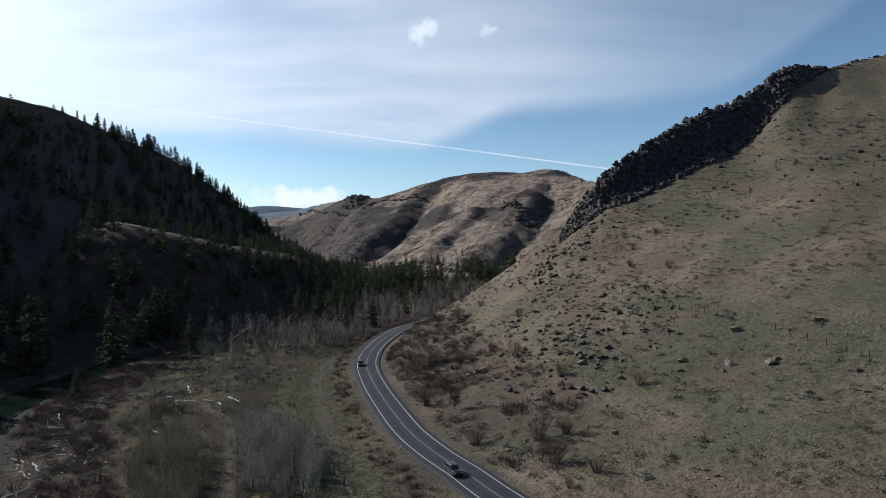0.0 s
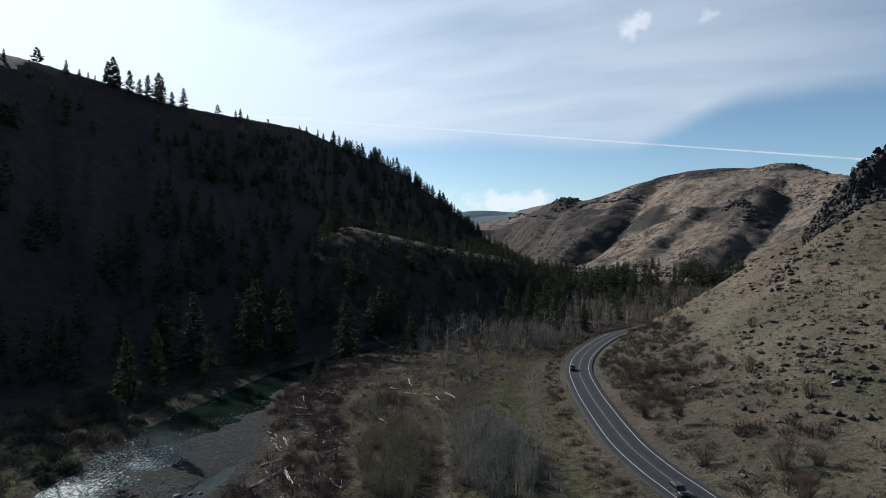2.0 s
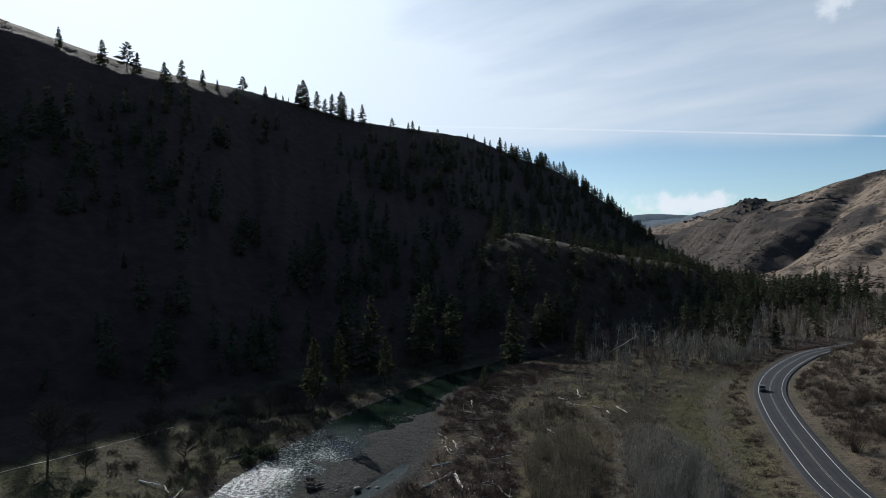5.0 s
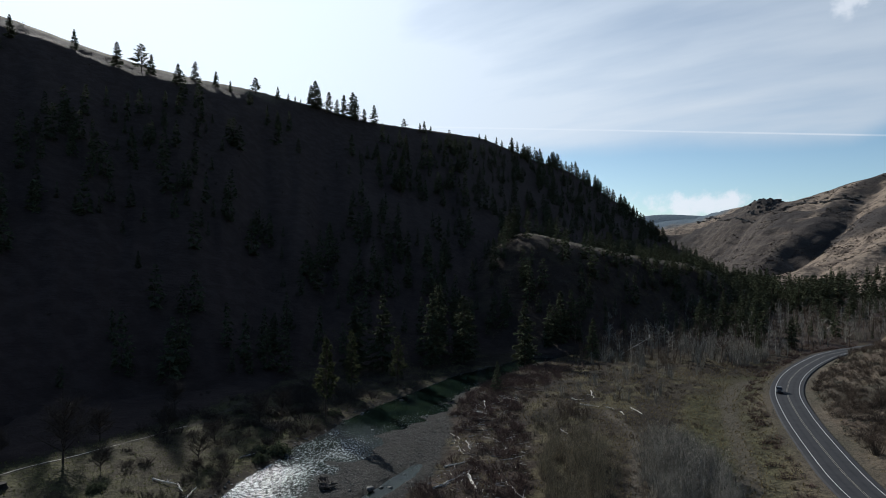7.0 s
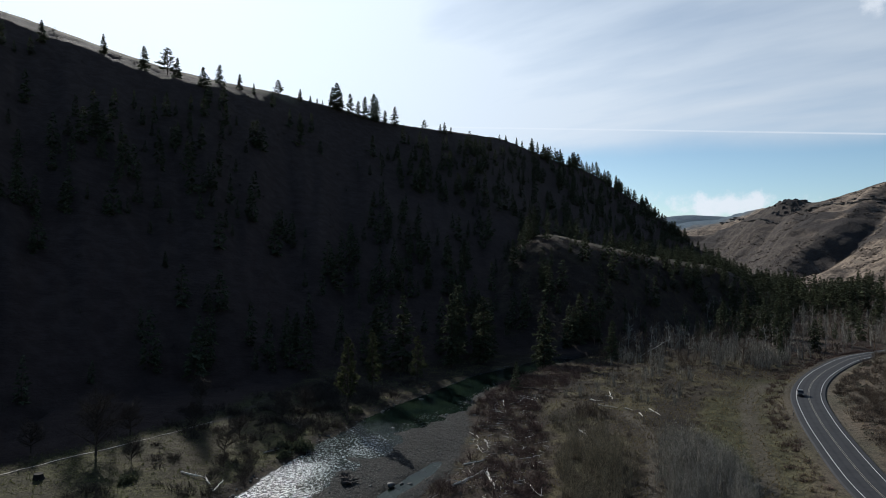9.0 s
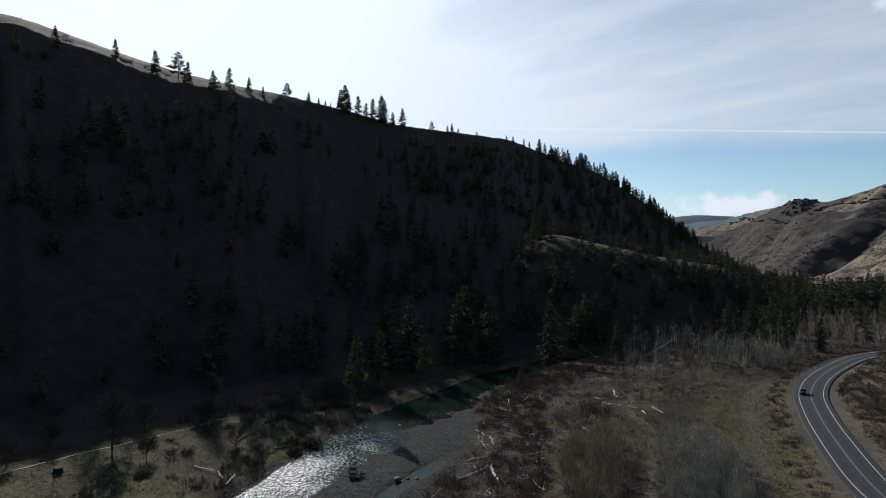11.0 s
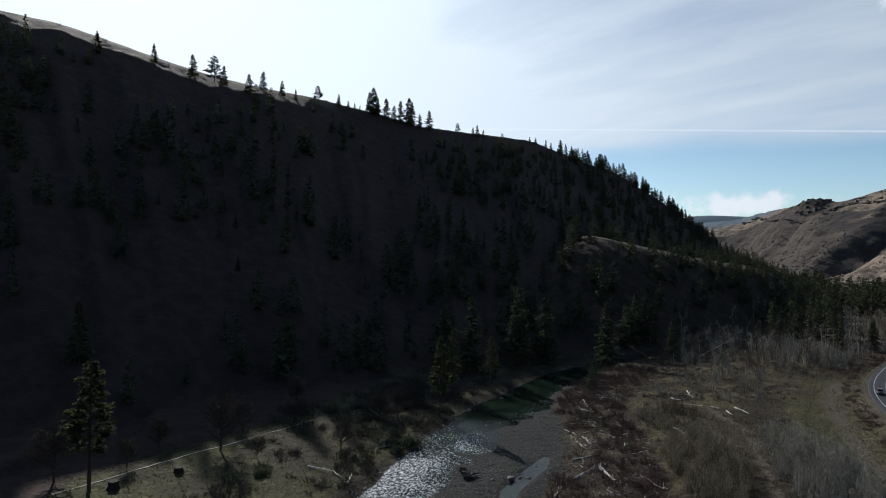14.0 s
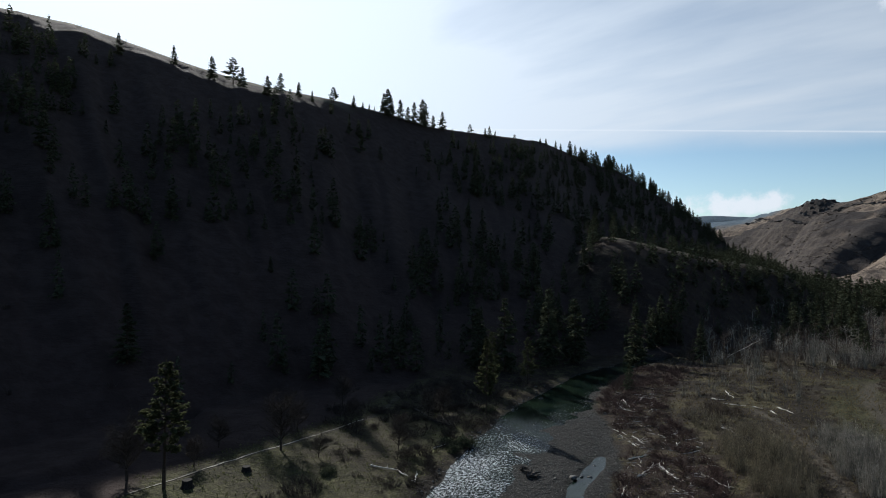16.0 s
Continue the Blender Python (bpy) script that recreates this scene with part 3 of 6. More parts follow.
TERRACE_GRASS = material("olive_dry_grass", two_tone((0.075, 0.082, 0.033), (0.175, 0.178, 0.080), 2.0, 0.45, 0.95, 0.2, 0.05), through_leaf=0.3)
POST_STEEL = material("dark_fence_steel", two_tone((0.03, 0.027, 0.025), (0.06, 0.055, 0.05), 4.0, 0.15, 0.7, 0.1))
STEEL = material("weathered_steel", two_tone((0.16, 0.14, 0.12), (0.26, 0.24, 0.22), 5.0, 0.15, 0.6, 0.2, 0.5, 0.01, 0.6))

# ---------------------------------------------------------------- building
def mesh_of(name, verts, faces, mat, smooth=False):
    """A mesh from arrays; all faces have the same number of corners."""
    verts, faces = np.asarray(verts, np.float32), np.asarray(faces, np.int32)
    me = bpy.data.meshes.new(name)
    me.vertices.add(len(verts))
    me.vertices.foreach_set("co", verts.ravel())
    me.loops.add(faces.size)
    me.loops.foreach_set("vertex_index", faces.ravel())
    me.polygons.add(len(faces))
    me.polygons.foreach_set("loop_start", np.arange(0, faces.size, faces.shape[1], dtype=np.int32))
    me.polygons.foreach_set("use_smooth", np.full(len(faces), smooth))
    me.update(calc_edges=True)
    me.materials.append(mat)
    return me


def solid(name, bm, mat, parent=None, label="", smooth=False):
    me = bpy.data.meshes.new(name)
    bm.to_mesh(me)
    bm.free()
    me.materials.append(mat)
    for p in me.polygons:
        p.use_smooth = smooth
    ob = new(name, me)
    ob.parent = parent
    return tagged(ob, label)


class Heap:
    """Gathers many small pieces of triangles into one mesh."""

    def __init__(self):
        self.v, self.f, self.n = [], [], 0

    def add(self, verts, faces):
        self.v.append(np.asarray(verts, np.float32))
        self.f.append(np.asarray(faces, np.int32) + self.n)
        self.n += len(verts)

    def arrays(self):
        return np.vstack(self.v), np.vstack(self.f)

    def mesh(self, name, mat, smooth=False):
        return mesh_of(name, *self.arrays(), mat, smooth)


def rods(a, b, ra, rb, sides=3):
    """Many tapered rods at once, from points a to points b: vertices and triangles."""
    a, b = np.atleast_2d(np.asarray(a, float)), np.atleast_2d(np.asarray(b, float))
    ra, rb = np.broadcast_to(ra, len(a)).astype(float), np.broadcast_to(rb, len(a)).astype(float)
    d = b - a
    d /= np.linalg.norm(d, axis=1, keepdims=True) + 1e-9
    ref = np.where(np.abs(d[:, 2:]) > 0.9, [[1.0, 0, 0]], [[0, 0, 1.0]])
    u = np.cross(d, ref)
    u /= np.linalg.norm(u, axis=1, keepdims=True)
    w = np.cross(d, u)
    ang = np.arange(sides) * 2 * np.pi / sides
    ring = u[:, None] * np.cos(ang)[None, :, None] + w[:, None] * np.sin(ang)[None, :, None]
    v = np.concatenate([a[:, None] + ring * ra[:, None, None], b[:, None] + ring * rb[:, None, None]], axis=1)
    f = []
    for i in range(sides):
        j = (i + 1) % sides
        f += [(i, j, sides + j), (i, sides + j, sides + i)]
    f = np.array(f)[None] + (np.arange(len(a)) * 2 * sides)[:, None, None]
    return v.reshape(-1, 3), f.reshape(-1, 3)


def spikes(a, b, r):
    """Many thin twigs at once, each tapering from a to a point at b: vertices and triangles."""
    a, b = np.asarray(a, float), np.asarray(b, float)
    d = b - a
    d /= np.linalg.norm(d, axis=1, keepdims=True) + 1e-9
    u = np.cross(d, (0.31, 0.17, 0.94))
    u /= np.linalg.norm(u, axis=1, keepdims=True) + 1e-9
    w = np.cross(d, u)
    v = np.stack([a + u * r, a + (w * 0.87 - u * 0.5) * r, a - (w * 0.87 + u * 0.5) * r, b], 1)
    f = np.array([(0, 1, 3), (1, 2, 3), (2, 0, 3)])[None] + (np.arange(len(a)) * 4)[:, None, None]
    return v.reshape(-1, 3), f.reshape(-1, 3)


def tube(points, radii, sides=7):
    """One bent, tapered, closed tube: vertices and triangles."""
    p = np.asarray(points, float)
    d = np.gradient(p, axis=0)
    d /= np.linalg.norm(d, axis=1, keepdims=True)
    u = np.cross(d, (0.31, 0.17, 0.94))
    u /= np.linalg.norm(u, axis=1, keepdims=True)
    w = np.cross(d, u)
    ang = np.arange(sides) * 2 * np.pi / sides
    v = p[:, None] + (u[:, None] * np.cos(ang)[None, :, None] + w[:, None] * np.sin(ang)[None, :, None]) * np.asarray(radii)[:, None, None]
    f = []
    for i in range(len(p) - 1):
        for j in range(sides):
            a, b = i * sides + j, i * sides + (j + 1) % sides
            f += [(a, b, b + sides), (a, b + sides, a + sides)]
    last = (len(p) - 1) * sides
    f += [(0, j + 1, j) for j in range(1, sides - 1)] + [(last, last + j, last + j + 1) for j in range(1, sides - 1)]
    return v.reshape(-1, 3), np.array(f)


def thing(name, label, category, group="", kind="", at=None):
    ob = tagged(new(name), label, category, group, kind)
    if at is not None:
        ob.matrix_world = at
    return ob


def child(name, me, parent, label=""):
    ob = new(name, me)
    ob.parent = parent
    return tagged(ob, label)


def polar(az, r):
    return -r * math.sin(radians(az)), r * math.cos(radians(az))


# ---------------------------------------------------------------- ground, water, road
def make_ground():
    az = np.concatenate([np.arange(-180, -46, 3.0), np.arange(-46, 100, 0.4), np.arange(100, 180, 3.0)])
    r = np.concatenate([[0.5, 12, 24], np.geomspace(36, 90, 40), np.geomspace(91, 430, 215), np.geomspace(434, 1400, 125), np.geomspace(1412, 2700, 130), np.geomspace(2730, 4950, 22)])
    A, R = np.meshgrid(np.radians(az), r, indexing="ij")
    x, y = -R * np.sin(A), R * np.cos(A)
    z, gravel, dirt, rock, forest, slope = land(x.ravel(), y.ravel())
    n, m = x.shape
    i, j = np.meshgrid(np.arange(n), np.arange(m - 1), indexing="ij")
    k = (i + 1) % n
    faces = np.stack([i * m + j, i * m + j + 1, k * m + j + 1, k * m + j], -1).reshape(-1, 4)
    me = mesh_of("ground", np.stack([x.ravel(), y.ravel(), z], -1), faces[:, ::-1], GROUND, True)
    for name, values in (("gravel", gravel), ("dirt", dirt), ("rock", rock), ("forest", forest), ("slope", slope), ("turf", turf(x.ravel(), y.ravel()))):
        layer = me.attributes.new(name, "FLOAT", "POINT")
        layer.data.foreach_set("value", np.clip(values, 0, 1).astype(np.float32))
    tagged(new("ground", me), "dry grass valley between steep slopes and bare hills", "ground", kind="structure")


def ribbon(name, line, offsets, z, mat, label, category, kind="structure", attribute=""):
    """A strip along a line; offsets: across it, to the right."""
    line = np.asarray(line)
    d = np.gradient(line, axis=0)
    d /= np.linalg.norm(d, axis=1, keepdims=True)
    right = np.stack([d[:, 1], -d[:, 0]], -1)
    rows = [np.column_stack([line + right * o, np.full(len(line), z + dz)]) for o, dz in offsets]
    v = np.stack(rows, 1).reshape(-1, 3)
    m = len(offsets)
    i, j = np.meshgrid(np.arange(len(line) - 1), np.arange(m - 1), indexing="ij")
    f = np.stack([i * m + j, i * m + j + 1, (i + 1) * m + j + 1, (i + 1) * m + j], -1).reshape(-1, 4)
    me = mesh_of(name, v, f, mat)
    if attribute:
        layer = me.attributes.new(attribute, "FLOAT", "POINT")
        layer.data.foreach_set("value", np.tile([o for o, dz in offsets], len(line)).astype(np.float32))
    return tagged(new(name, me), label, category, kind=kind)


def make_road():
    fine = spline(ROAD, 2.0)
    across = [(-5.4, -0.5), (-5.0, -0.02)] + [(o, 0.06 * (1 - abs(o) / 5)) for o in np.linspace(-4.6, 4.4, 19)] + [(4.8, -0.02), (5.2, -0.5)]
    ribbon("road", fine, across, ROAD_Z, ASPHALT, "grey two-lane asphalt road curving round the hill", "road", attribute="across")
    for name, o, mat, label in (("edge_line", -3.55, WHITE_LINE, "white painted edge line on the asphalt"), ("edge_line", 3.55, WHITE_LINE, "white painted edge line on the asphalt"),
                                ("centre_line", -0.16, YELLOW_LINE, "faded yellow centre line on the asphalt"), ("centre_line", 0.16, YELLOW_LINE, "faded yellow centre line on the asphalt")):
        w = 0.085 if "edge" in name else 0.06
        ribbon(name, fine, [(o - w, 0.075 - abs(o) * 0.012), (o + w, 0.075 - abs(o) * 0.012)], ROAD_Z, mat, label, "road marking")


def make_water():
    ys = np.arange(-190, 330, 4.0)
    left, water, gravel = banks(ys)
    v, m = [], 15
    for y, a, b in zip(ys, left - 6, gravel + 4):
        v += [(a + (b - a) * k / (m - 1), y, 0.0) for k in range(m)]
    i, j = np.meshgrid(np.arange(len(ys) - 1), np.arange(m - 1), indexing="ij")
    f = np.stack([i * m + j, i * m + j + 1, (i + 1) * m + j + 1, (i + 1) * m + j], -1).reshape(-1, 4)
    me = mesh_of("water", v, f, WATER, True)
    # riffle strength, which also sets where the glitter is painted
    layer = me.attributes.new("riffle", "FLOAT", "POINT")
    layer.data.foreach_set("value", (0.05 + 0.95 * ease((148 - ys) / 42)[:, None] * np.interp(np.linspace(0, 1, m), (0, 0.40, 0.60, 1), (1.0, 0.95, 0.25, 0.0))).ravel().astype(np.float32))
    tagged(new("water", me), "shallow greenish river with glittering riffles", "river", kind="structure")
    ribbon("water", BACK_LINE, [(-1.6, 0), (1.6, 0)], -0.6, WATER, "narrow back channel beside the terrace", "river")


def footpath(line, half, mat, label):
    """A trodden strip that follows the ground."""
    line = spline(line, 1.0)
    d = np.gradient(line, axis=0)
    d /= np.linalg.norm(d, axis=1, keepdims=True)
    right = np.column_stack([d[:, 1], -d[:, 0]])
    v = []
    for o in (-half, 0.0, half):
        p = line + right * o * (1 + 0.3 * np.sin(np.arange(len(line)) * 0.9))[:, None]
        v.append(np.column_stack([p, land(p[:, 0], p[:, 1])[0] + 0.16 - 0.1 * abs(o)]))
    v = np.stack(v, 1).reshape(-1, 3)
    i, j = np.meshgrid(np.arange(len(line) - 1), np.arange(2), indexing="ij")
    f = np.stack([i * 3 + j, i * 3 + j + 1, i * 3 + j + 4, i * 3 + j + 3], -1).reshape(-1, 4)
    tagged(new("footpath", mesh_of("footpath", v, f, mat)), label, "path", kind="structure")


make_ground()
footpath([(-157.5, 30), (-158.6, 40), (-160, 55), (-161.5, 78), (-162.5, 90), (-164, 104)], 0.24, material("pale_trodden_dust", two_tone((0.075, 0.070, 0.050), (0.36, 0.335, 0.29), 0.11, 0.05, 0.9, 0.4)), "pale trodden footpath across the grassy terrace")
make_road()
make_water()

# ---------------------------------------------------------------- trees
def conifer_parts(rng, tall, wide, start, levels, per, tufts, ragged, open_form=False, big=1.0):
    """Trunk and crown arrays of one conifer standing at the origin."""
    lean = rng.normal(0, 0.008, 2)
    hs = np.linspace(0, tall, 7)
    spine = np.column_stack([hs * lean[0], hs * lean[1], hs])
    rad = 0.014 * tall * (1 - hs / tall) ** 0.8 + 0.03
    trunk = rods(spine[:-1], spine[1:], rad[:-1], rad[1:], 6)
    tris, limbs_a, limbs_b = [], [], []
    for i in range(levels):
        q = (i + rng.uniform(-0.3, 0.3)) / levels
        h = tall * (start + (1 - start) * np.clip(q, 0, 0.995))
        shape = (1 - q) ** 0.8 * (0.55 + 0.45 * min(1, q * 5 + 0.2)) if not open_form else (1 - q) ** 0.72 * (0.6 + 0.4 * min(1, q * 5)) * rng.uniform(0.7, 1.2)
        for b in range(per):
            if rng.rand() < ragged:
                continue
            a = rng.uniform(0, 2 * np.pi)
            length = wide * shape * rng.uniform(0.65, 1.2) + 0.25
            droop = (-0.28 + 0.5 * q) if not open_form else rng.uniform(-0.1, 0.4)
            out = np.array([math.cos(a), math.sin(a), droop])
            base = np.array([h * lean[0], h * lean[1], h])
            limbs_a.append(base)
            limbs_b.append(base + out * length * 0.85)
            for t in range(tufts):
                k = rng.uniform(0.2, 1.0) if not open_form else rng.uniform(0.5, 1.05)
                p = base + out * length * k + rng.normal(0, 0.12, 3)
                size = big * (0.42 + 0.24 * length * (1.1 - 0.5 * k)) * rng.uniform(0.7, 1.3)
                side_way = np.array([-math.sin(a), math.cos(a), rng.uniform(-0.3, 0.3)])
                lift = np.array([math.cos(a) * 0.9, math.sin(a) * 0.9, rng.uniform(-0.6, 0.5)])
                tris.append([p - side_way * size * 0.6 - lift * size * 0.3, p + side_way * size * 0.6 - lift * size * 0.2, p + lift * size * 1.1])
                tris.append([p + (0, 0, size * 0.35), p - lift * size * 0.6 - (0, 0, size * 0.2), p + lift * size * 0.8 - (0, 0, size * 0.35)])
    tris.append([(tall * lean[0] - 0.12, tall * lean[1], tall * 0.97), (tall * lean[0] + 0.12, tall * lean[1], tall * 0.97), (tall * lean[0], tall * lean[1], tall * 1.02)])
    crown_v = np.array(tris, float).reshape(-1, 3)
    crown_f = np.arange(len(crown_v)).reshape(-1, 3)
    keep = 1 if open_form else 3
    limb = rods(limbs_a[::keep], limbs_b[::keep], 0.045, 0.012, 3)
    tv = np.vstack([trunk[0], limb[0]])
    tf = np.vstack([trunk[1], limb[1] + len(trunk[0])])
    return (tv, tf), (crown_v, crown_f)


rng = np.random.RandomState(7)
FIRS, PINES, LOW = [], [], []
for i in range(5):
    t, c = conifer_parts(rng, 20.0, 3.9 + 0.5 * (i % 3), 0.08, 28, 7, 5, 0.24, False, 0.92)
    FIRS.append((mesh_of("trunk", *t, BARK), mesh_of("crown", *c, NEEDLES)))
for i in range(4):
    t, c = conifer_parts(rng, 20.0, 4.4 + 0.5 * (i % 2), 0.20 + 0.05 * (i % 3), 26, 8, 11, 0.2, True, 0.62)
    PINES.append((mesh_of("trunk", *t, BARK), mesh_of("crown", *c, PINE_NEEDLES)))
for i in range(7):
    LOW.append(conifer_parts(rng, 20.0, 3.7 + 0.5 * (i % 3), 0.05, 19, 5, 1, 0.12, False, 1.75))

STEM = rods([(0, 0, 0)], [(0, 0, 19.0)], 0.30, 0.03, 4)
FIR_GROUP, PINE_GROUP = "conifers of the valley", "riverside pines"


def stand(kind, x, y, tall, turn, label, group, wide=1.0):
    z = height(x, y)
    tree = thing("pine_tree" if kind is PINES else "fir_tree", label, "tree", group)
    pick = kind[int(abs(x * 7 + y * 3)) % len(kind)]
    child("trunk", pick[0], tree)
    child("crown", pick[1], tree)
    s = tall / 20.0
    tree.matrix_world = pose(x, y, z - 0.25, 0, 0, turn) @ Matrix.Diagonal((s * wide * (0.75 + 0.4 * ((x * 13) % 1)), s * wide, s, 1))
    return tree


# single trees by the water: x, y, height
for x, y, tall, wide in ((-154.9, 36.6, 27.5, 1.0), (-138.6, 133.2, 25.8, 0.72), (-156.7, 163.1, 23.5, 0.55), (-155.5, 187, 19.3, 0.8)):
    stand(PINES, x, y, tall, x * 40, "tall ponderosa-like pine with an open crown on the river bank", PINE_GROUP, wide)
for x, y, tall in ((-184.1, 193.6, 27.6), (-176.4, 202.8, 32.8), (-167.6, 225.9, 33.6), (-177.1, 243.7, 32.8), (-163.8, 246.5, 32.1), (-139.2, 260.5, 31), (-118.4, 199.5, 11.5), (-145.4, 312.9, 25), (-141, 317, 27), (-64, 418.7, 34), (-53.3, 342.6, 14), (-210.9, 173.4, 16.8), (-180.3, 340.6, 12),
                   (-235.7, 65.7, 20.5), (-196.9, 291.5, 16), (-240, 337.5, 20), (-278.7, 508, 22), (-182, 340, 16), (-263.6, 455, 23), (-210, 351, 22), (-225, 398, 21), (-233, 420, 24), (-270.7, 147, 8), (-293, 64.6, 8), (-118, 290, 20), (-42, 372, 17), (-60, 380, 22), (-70, 400, 24), (-86, 430, 27), (-95, 412, 22)):
    stand(FIRS, x, y, tall, x * 40, "dark green fir with drooping branches standing on the valley floor", FIR_GROUP)

# trees on the skyline: degrees round, height, step down from the crest
for az, tall, back in ((70.5, 17, 60), (66.3, 16, 45), (63.3, 19.7, 45), (61.5, 22.9, 35), (60.8, 17.3, 40), (58.7, 17.3, 55), (57.4, 17.6, 28), (55.7, 14.6, 25), (54.5, 10.5, 30), (52.4, 15.8, 10), (50.5, 13.1, 8), (49.6, 7, 3), (49, 6.3, 3), (48.5, 5.7, 3), (47.6, 24, 6), (47.2, 29, 5), (46.9, 22.7, 6), (46, 22.4, 6), (45.3, 17.6, 8), (44.7, 24.3, 7), (43.9, 30, 7), (43.6, 27.4, 9),
                       (42.8, 15.3, 5), (41.9, 21.8, 5), (39.2, 11.7, 3), (37.7, 10.9, 2), (37.3, 15, 3), (36.7, 9, 0), (32.2, 9, 4), (31.6, 10, 4), (30.6, 12, 4), (30.1, 11, 6)):
    r = float(np.interp(az, (12, 17, 19.5, 22, 24, 27, 32, 37, 42.5, 47.7, 52.7, 57.5, 62, 66), (1265, 1222, 1205, 1180, 1135, 1030, 850, 742, 690, 650, 620, 598, 586, 588))) - back
    if az in (61.5, 52.4, 39.2):
        stand(PINES, *polar(az, r), tall, az * 90, "dark open-crowned pine standing out against the sky on the ridge", "skyline pines", 1.3)
    else:
        stand(FIRS, *polar(az, r), tall, az * 90, "dark fir standing out against the sky on the ridge", "skyline firs", 1.2)
rng = np.random.RandomState(11)
for az in np.concatenate([np.linspace(29.6, 24, 22), np.linspace(23.6, 15, 40), rng.normal(27.9, 0.22, 5), rng.normal(25.6, 0.3, 6), rng.normal(21.4, 0.2, 5), rng.normal(18.8, 0.3, 6), rng.normal(16.6, 0.3, 6)]):
    az = az + rng.uniform(-0.16, 0.16)
    r = float(np.interp(az, (12, 17, 19.5, 22, 24, 27, 32), (1265, 1222, 1205, 1180, 1135, 1030, 850))) - rng.uniform(0, 34)
    stand(FIRS, *polar(az, r), 8 + 20 * rng.uniform(0, 1) ** 1.6, az * 900, "dark fir standing out against the sky on the ridge", "skyline firs", rng.uniform(1.1, 1.6))


def forest(name, label, spots, mat_set, seed):
    """A wood in one object: crowns and trunks of simple conifers at (x, y, height)."""
    rng = np.random.RandomState(seed)
    spots = np.array(spots)
    zs = land(spots[:, 0], spots[:, 1])[0]
    heap, stems = Heap(), Heap()
    for (x, y, tall), z in zip(spots, zs):
        (tv, tf), (cv, cf) = LOW[rng.randint(len(LOW))]
        a, s = rng.uniform(0, 6.28), tall / 20.0
        w = s * rng.uniform(0.8, 1.25)
        m = np.array([[math.cos(a) * w, -math.sin(a) * w, 0], [math.sin(a) * w, math.cos(a) * w, 0], [0, 0, s]])
        heap.add(cv @ m.T + (x, y, z - 0.3), cf)
        stems.add(STEM[0] @ m.T + (x, y, z - 0.3), STEM[1])
    root = thing(name, label, "trees", kind="stuff")
    child("trunks", stems.mesh("trunks", BARK), root)
    child("crowns", heap.mesh("crowns", mat_set), root)


def wooded(seed, count, az_range, r_range, keep, tall):
    rng = np.random.RandomState(seed)
    got = []
    for _ in range(40):
        az, r = rng.uniform(*az_range, 4000), np.sqrt(rng.uniform(r_range[0] ** 2, r_range[1] ** 2, 4000))
        x, y = -r * np.sin(np.radians(az)), r * np.cos(np.radians(az))
        ok = keep(x, y, r, az, rng)
        for p in zip(x[ok], y[ok]):
            got.append((*p, rng.uniform(*tall)))
            if len(got) >= count:
                return got
    return got


def valley_spots(x, y, r, az, rng):
    left, water, gravel = banks(y)
    dry = (x > gravel + 6) | (x < left - 4)
    road = np.abs(side(ROAD_LINE, x, y)) > 12
    clump = grid_noise(x / 70, y / 70, 77, 4) > table(r, (300, 0.8), (430, 0.45), (550, 0.14), (850, 0.26), (950, 0.24), (1350, 0.26)) + table(az, (-8, 0.42), (0, 0.22), (5, 0.05), (9, -0.02), (14, -0.05), (40, -0.1)) * (r < 860)
    flat = land(x, y)[0] < table(r, (300, 8), (600, 14), (1300, 30))
    return dry & road & clump & flat & (side(ROAD_LINE, x, y) < 0) | (dry & clump & flat & (r > 520))


def slope_spots(x, y, r, az, rng):
    z, bare, dirt, rock, wood, slope = land(x, y)
    top = np.interp(az, (12, 17, 22, 27, 32, 37, 47, 62, 74, 90), (1265, 1222, 1180, 1030, 850, 742, 650, 586, 615, 640))
    open_top = grid_noise(x / 90, y / 90, 91, 3) > table(az, (12, -0.6), (30, -0.4), (45, -0.3), (60, -0.25), (75, -0.2))
    rim = np.interp(az, (9, 12.3, 15.7, 24.8, 29, 36), (700, 640, 574, 468, 471, 450))
    bench = (az < 33) & (az > 10) & (np.abs(r - rim - 12) < 21)
    bald = ((az > 53) & (r > top - 85)) | ((az > 28) & (r > top - 46))
    return (wood > 0.4) & (z > 3.5) & (r < top + 10) & open_top & ~bench & ~bald


forest("valley_forest", "mixed dark conifers crowding the valley floor", wooded(31, 560, (-7, 38), (300, 1350), valley_spots, (7, 32)), NEEDLES, 5)
forest("mixed_forest", "young conifers standing between leafless trees beyond the bend", wooded(33, 110, (-4, 15), (430, 800), lambda x, y, r, az, rng: (land(x, y)[0] < 12) & (side(ROAD_LINE, x, y) < -14) & (grid_noise(x / 34, y / 34, 177, 3) > table(az, (-4, 0.1), (6, -0.05), (15, -0.2))), (7, 22)), NEEDLES, 9)
forest("bench_forest", "dark firs crowding the end of the wooded bench", wooded(43, 110, (9.5, 18), (500, 740), lambda x, y, r, az, rng: (land(x, y)[0] > 12) & (np.abs(r - np.interp(az, (9, 12.3, 15.7, 20), (700, 640, 574, 515)) - 12) > 19), (8, 17)), NEEDLES, 8)
forest("hillside_forest", "dark firs scattered over the shaded hillside", wooded(41, 1650, (8, 92), (215, 1280), slope_spots, (7, 22)), NEEDLES, 6)


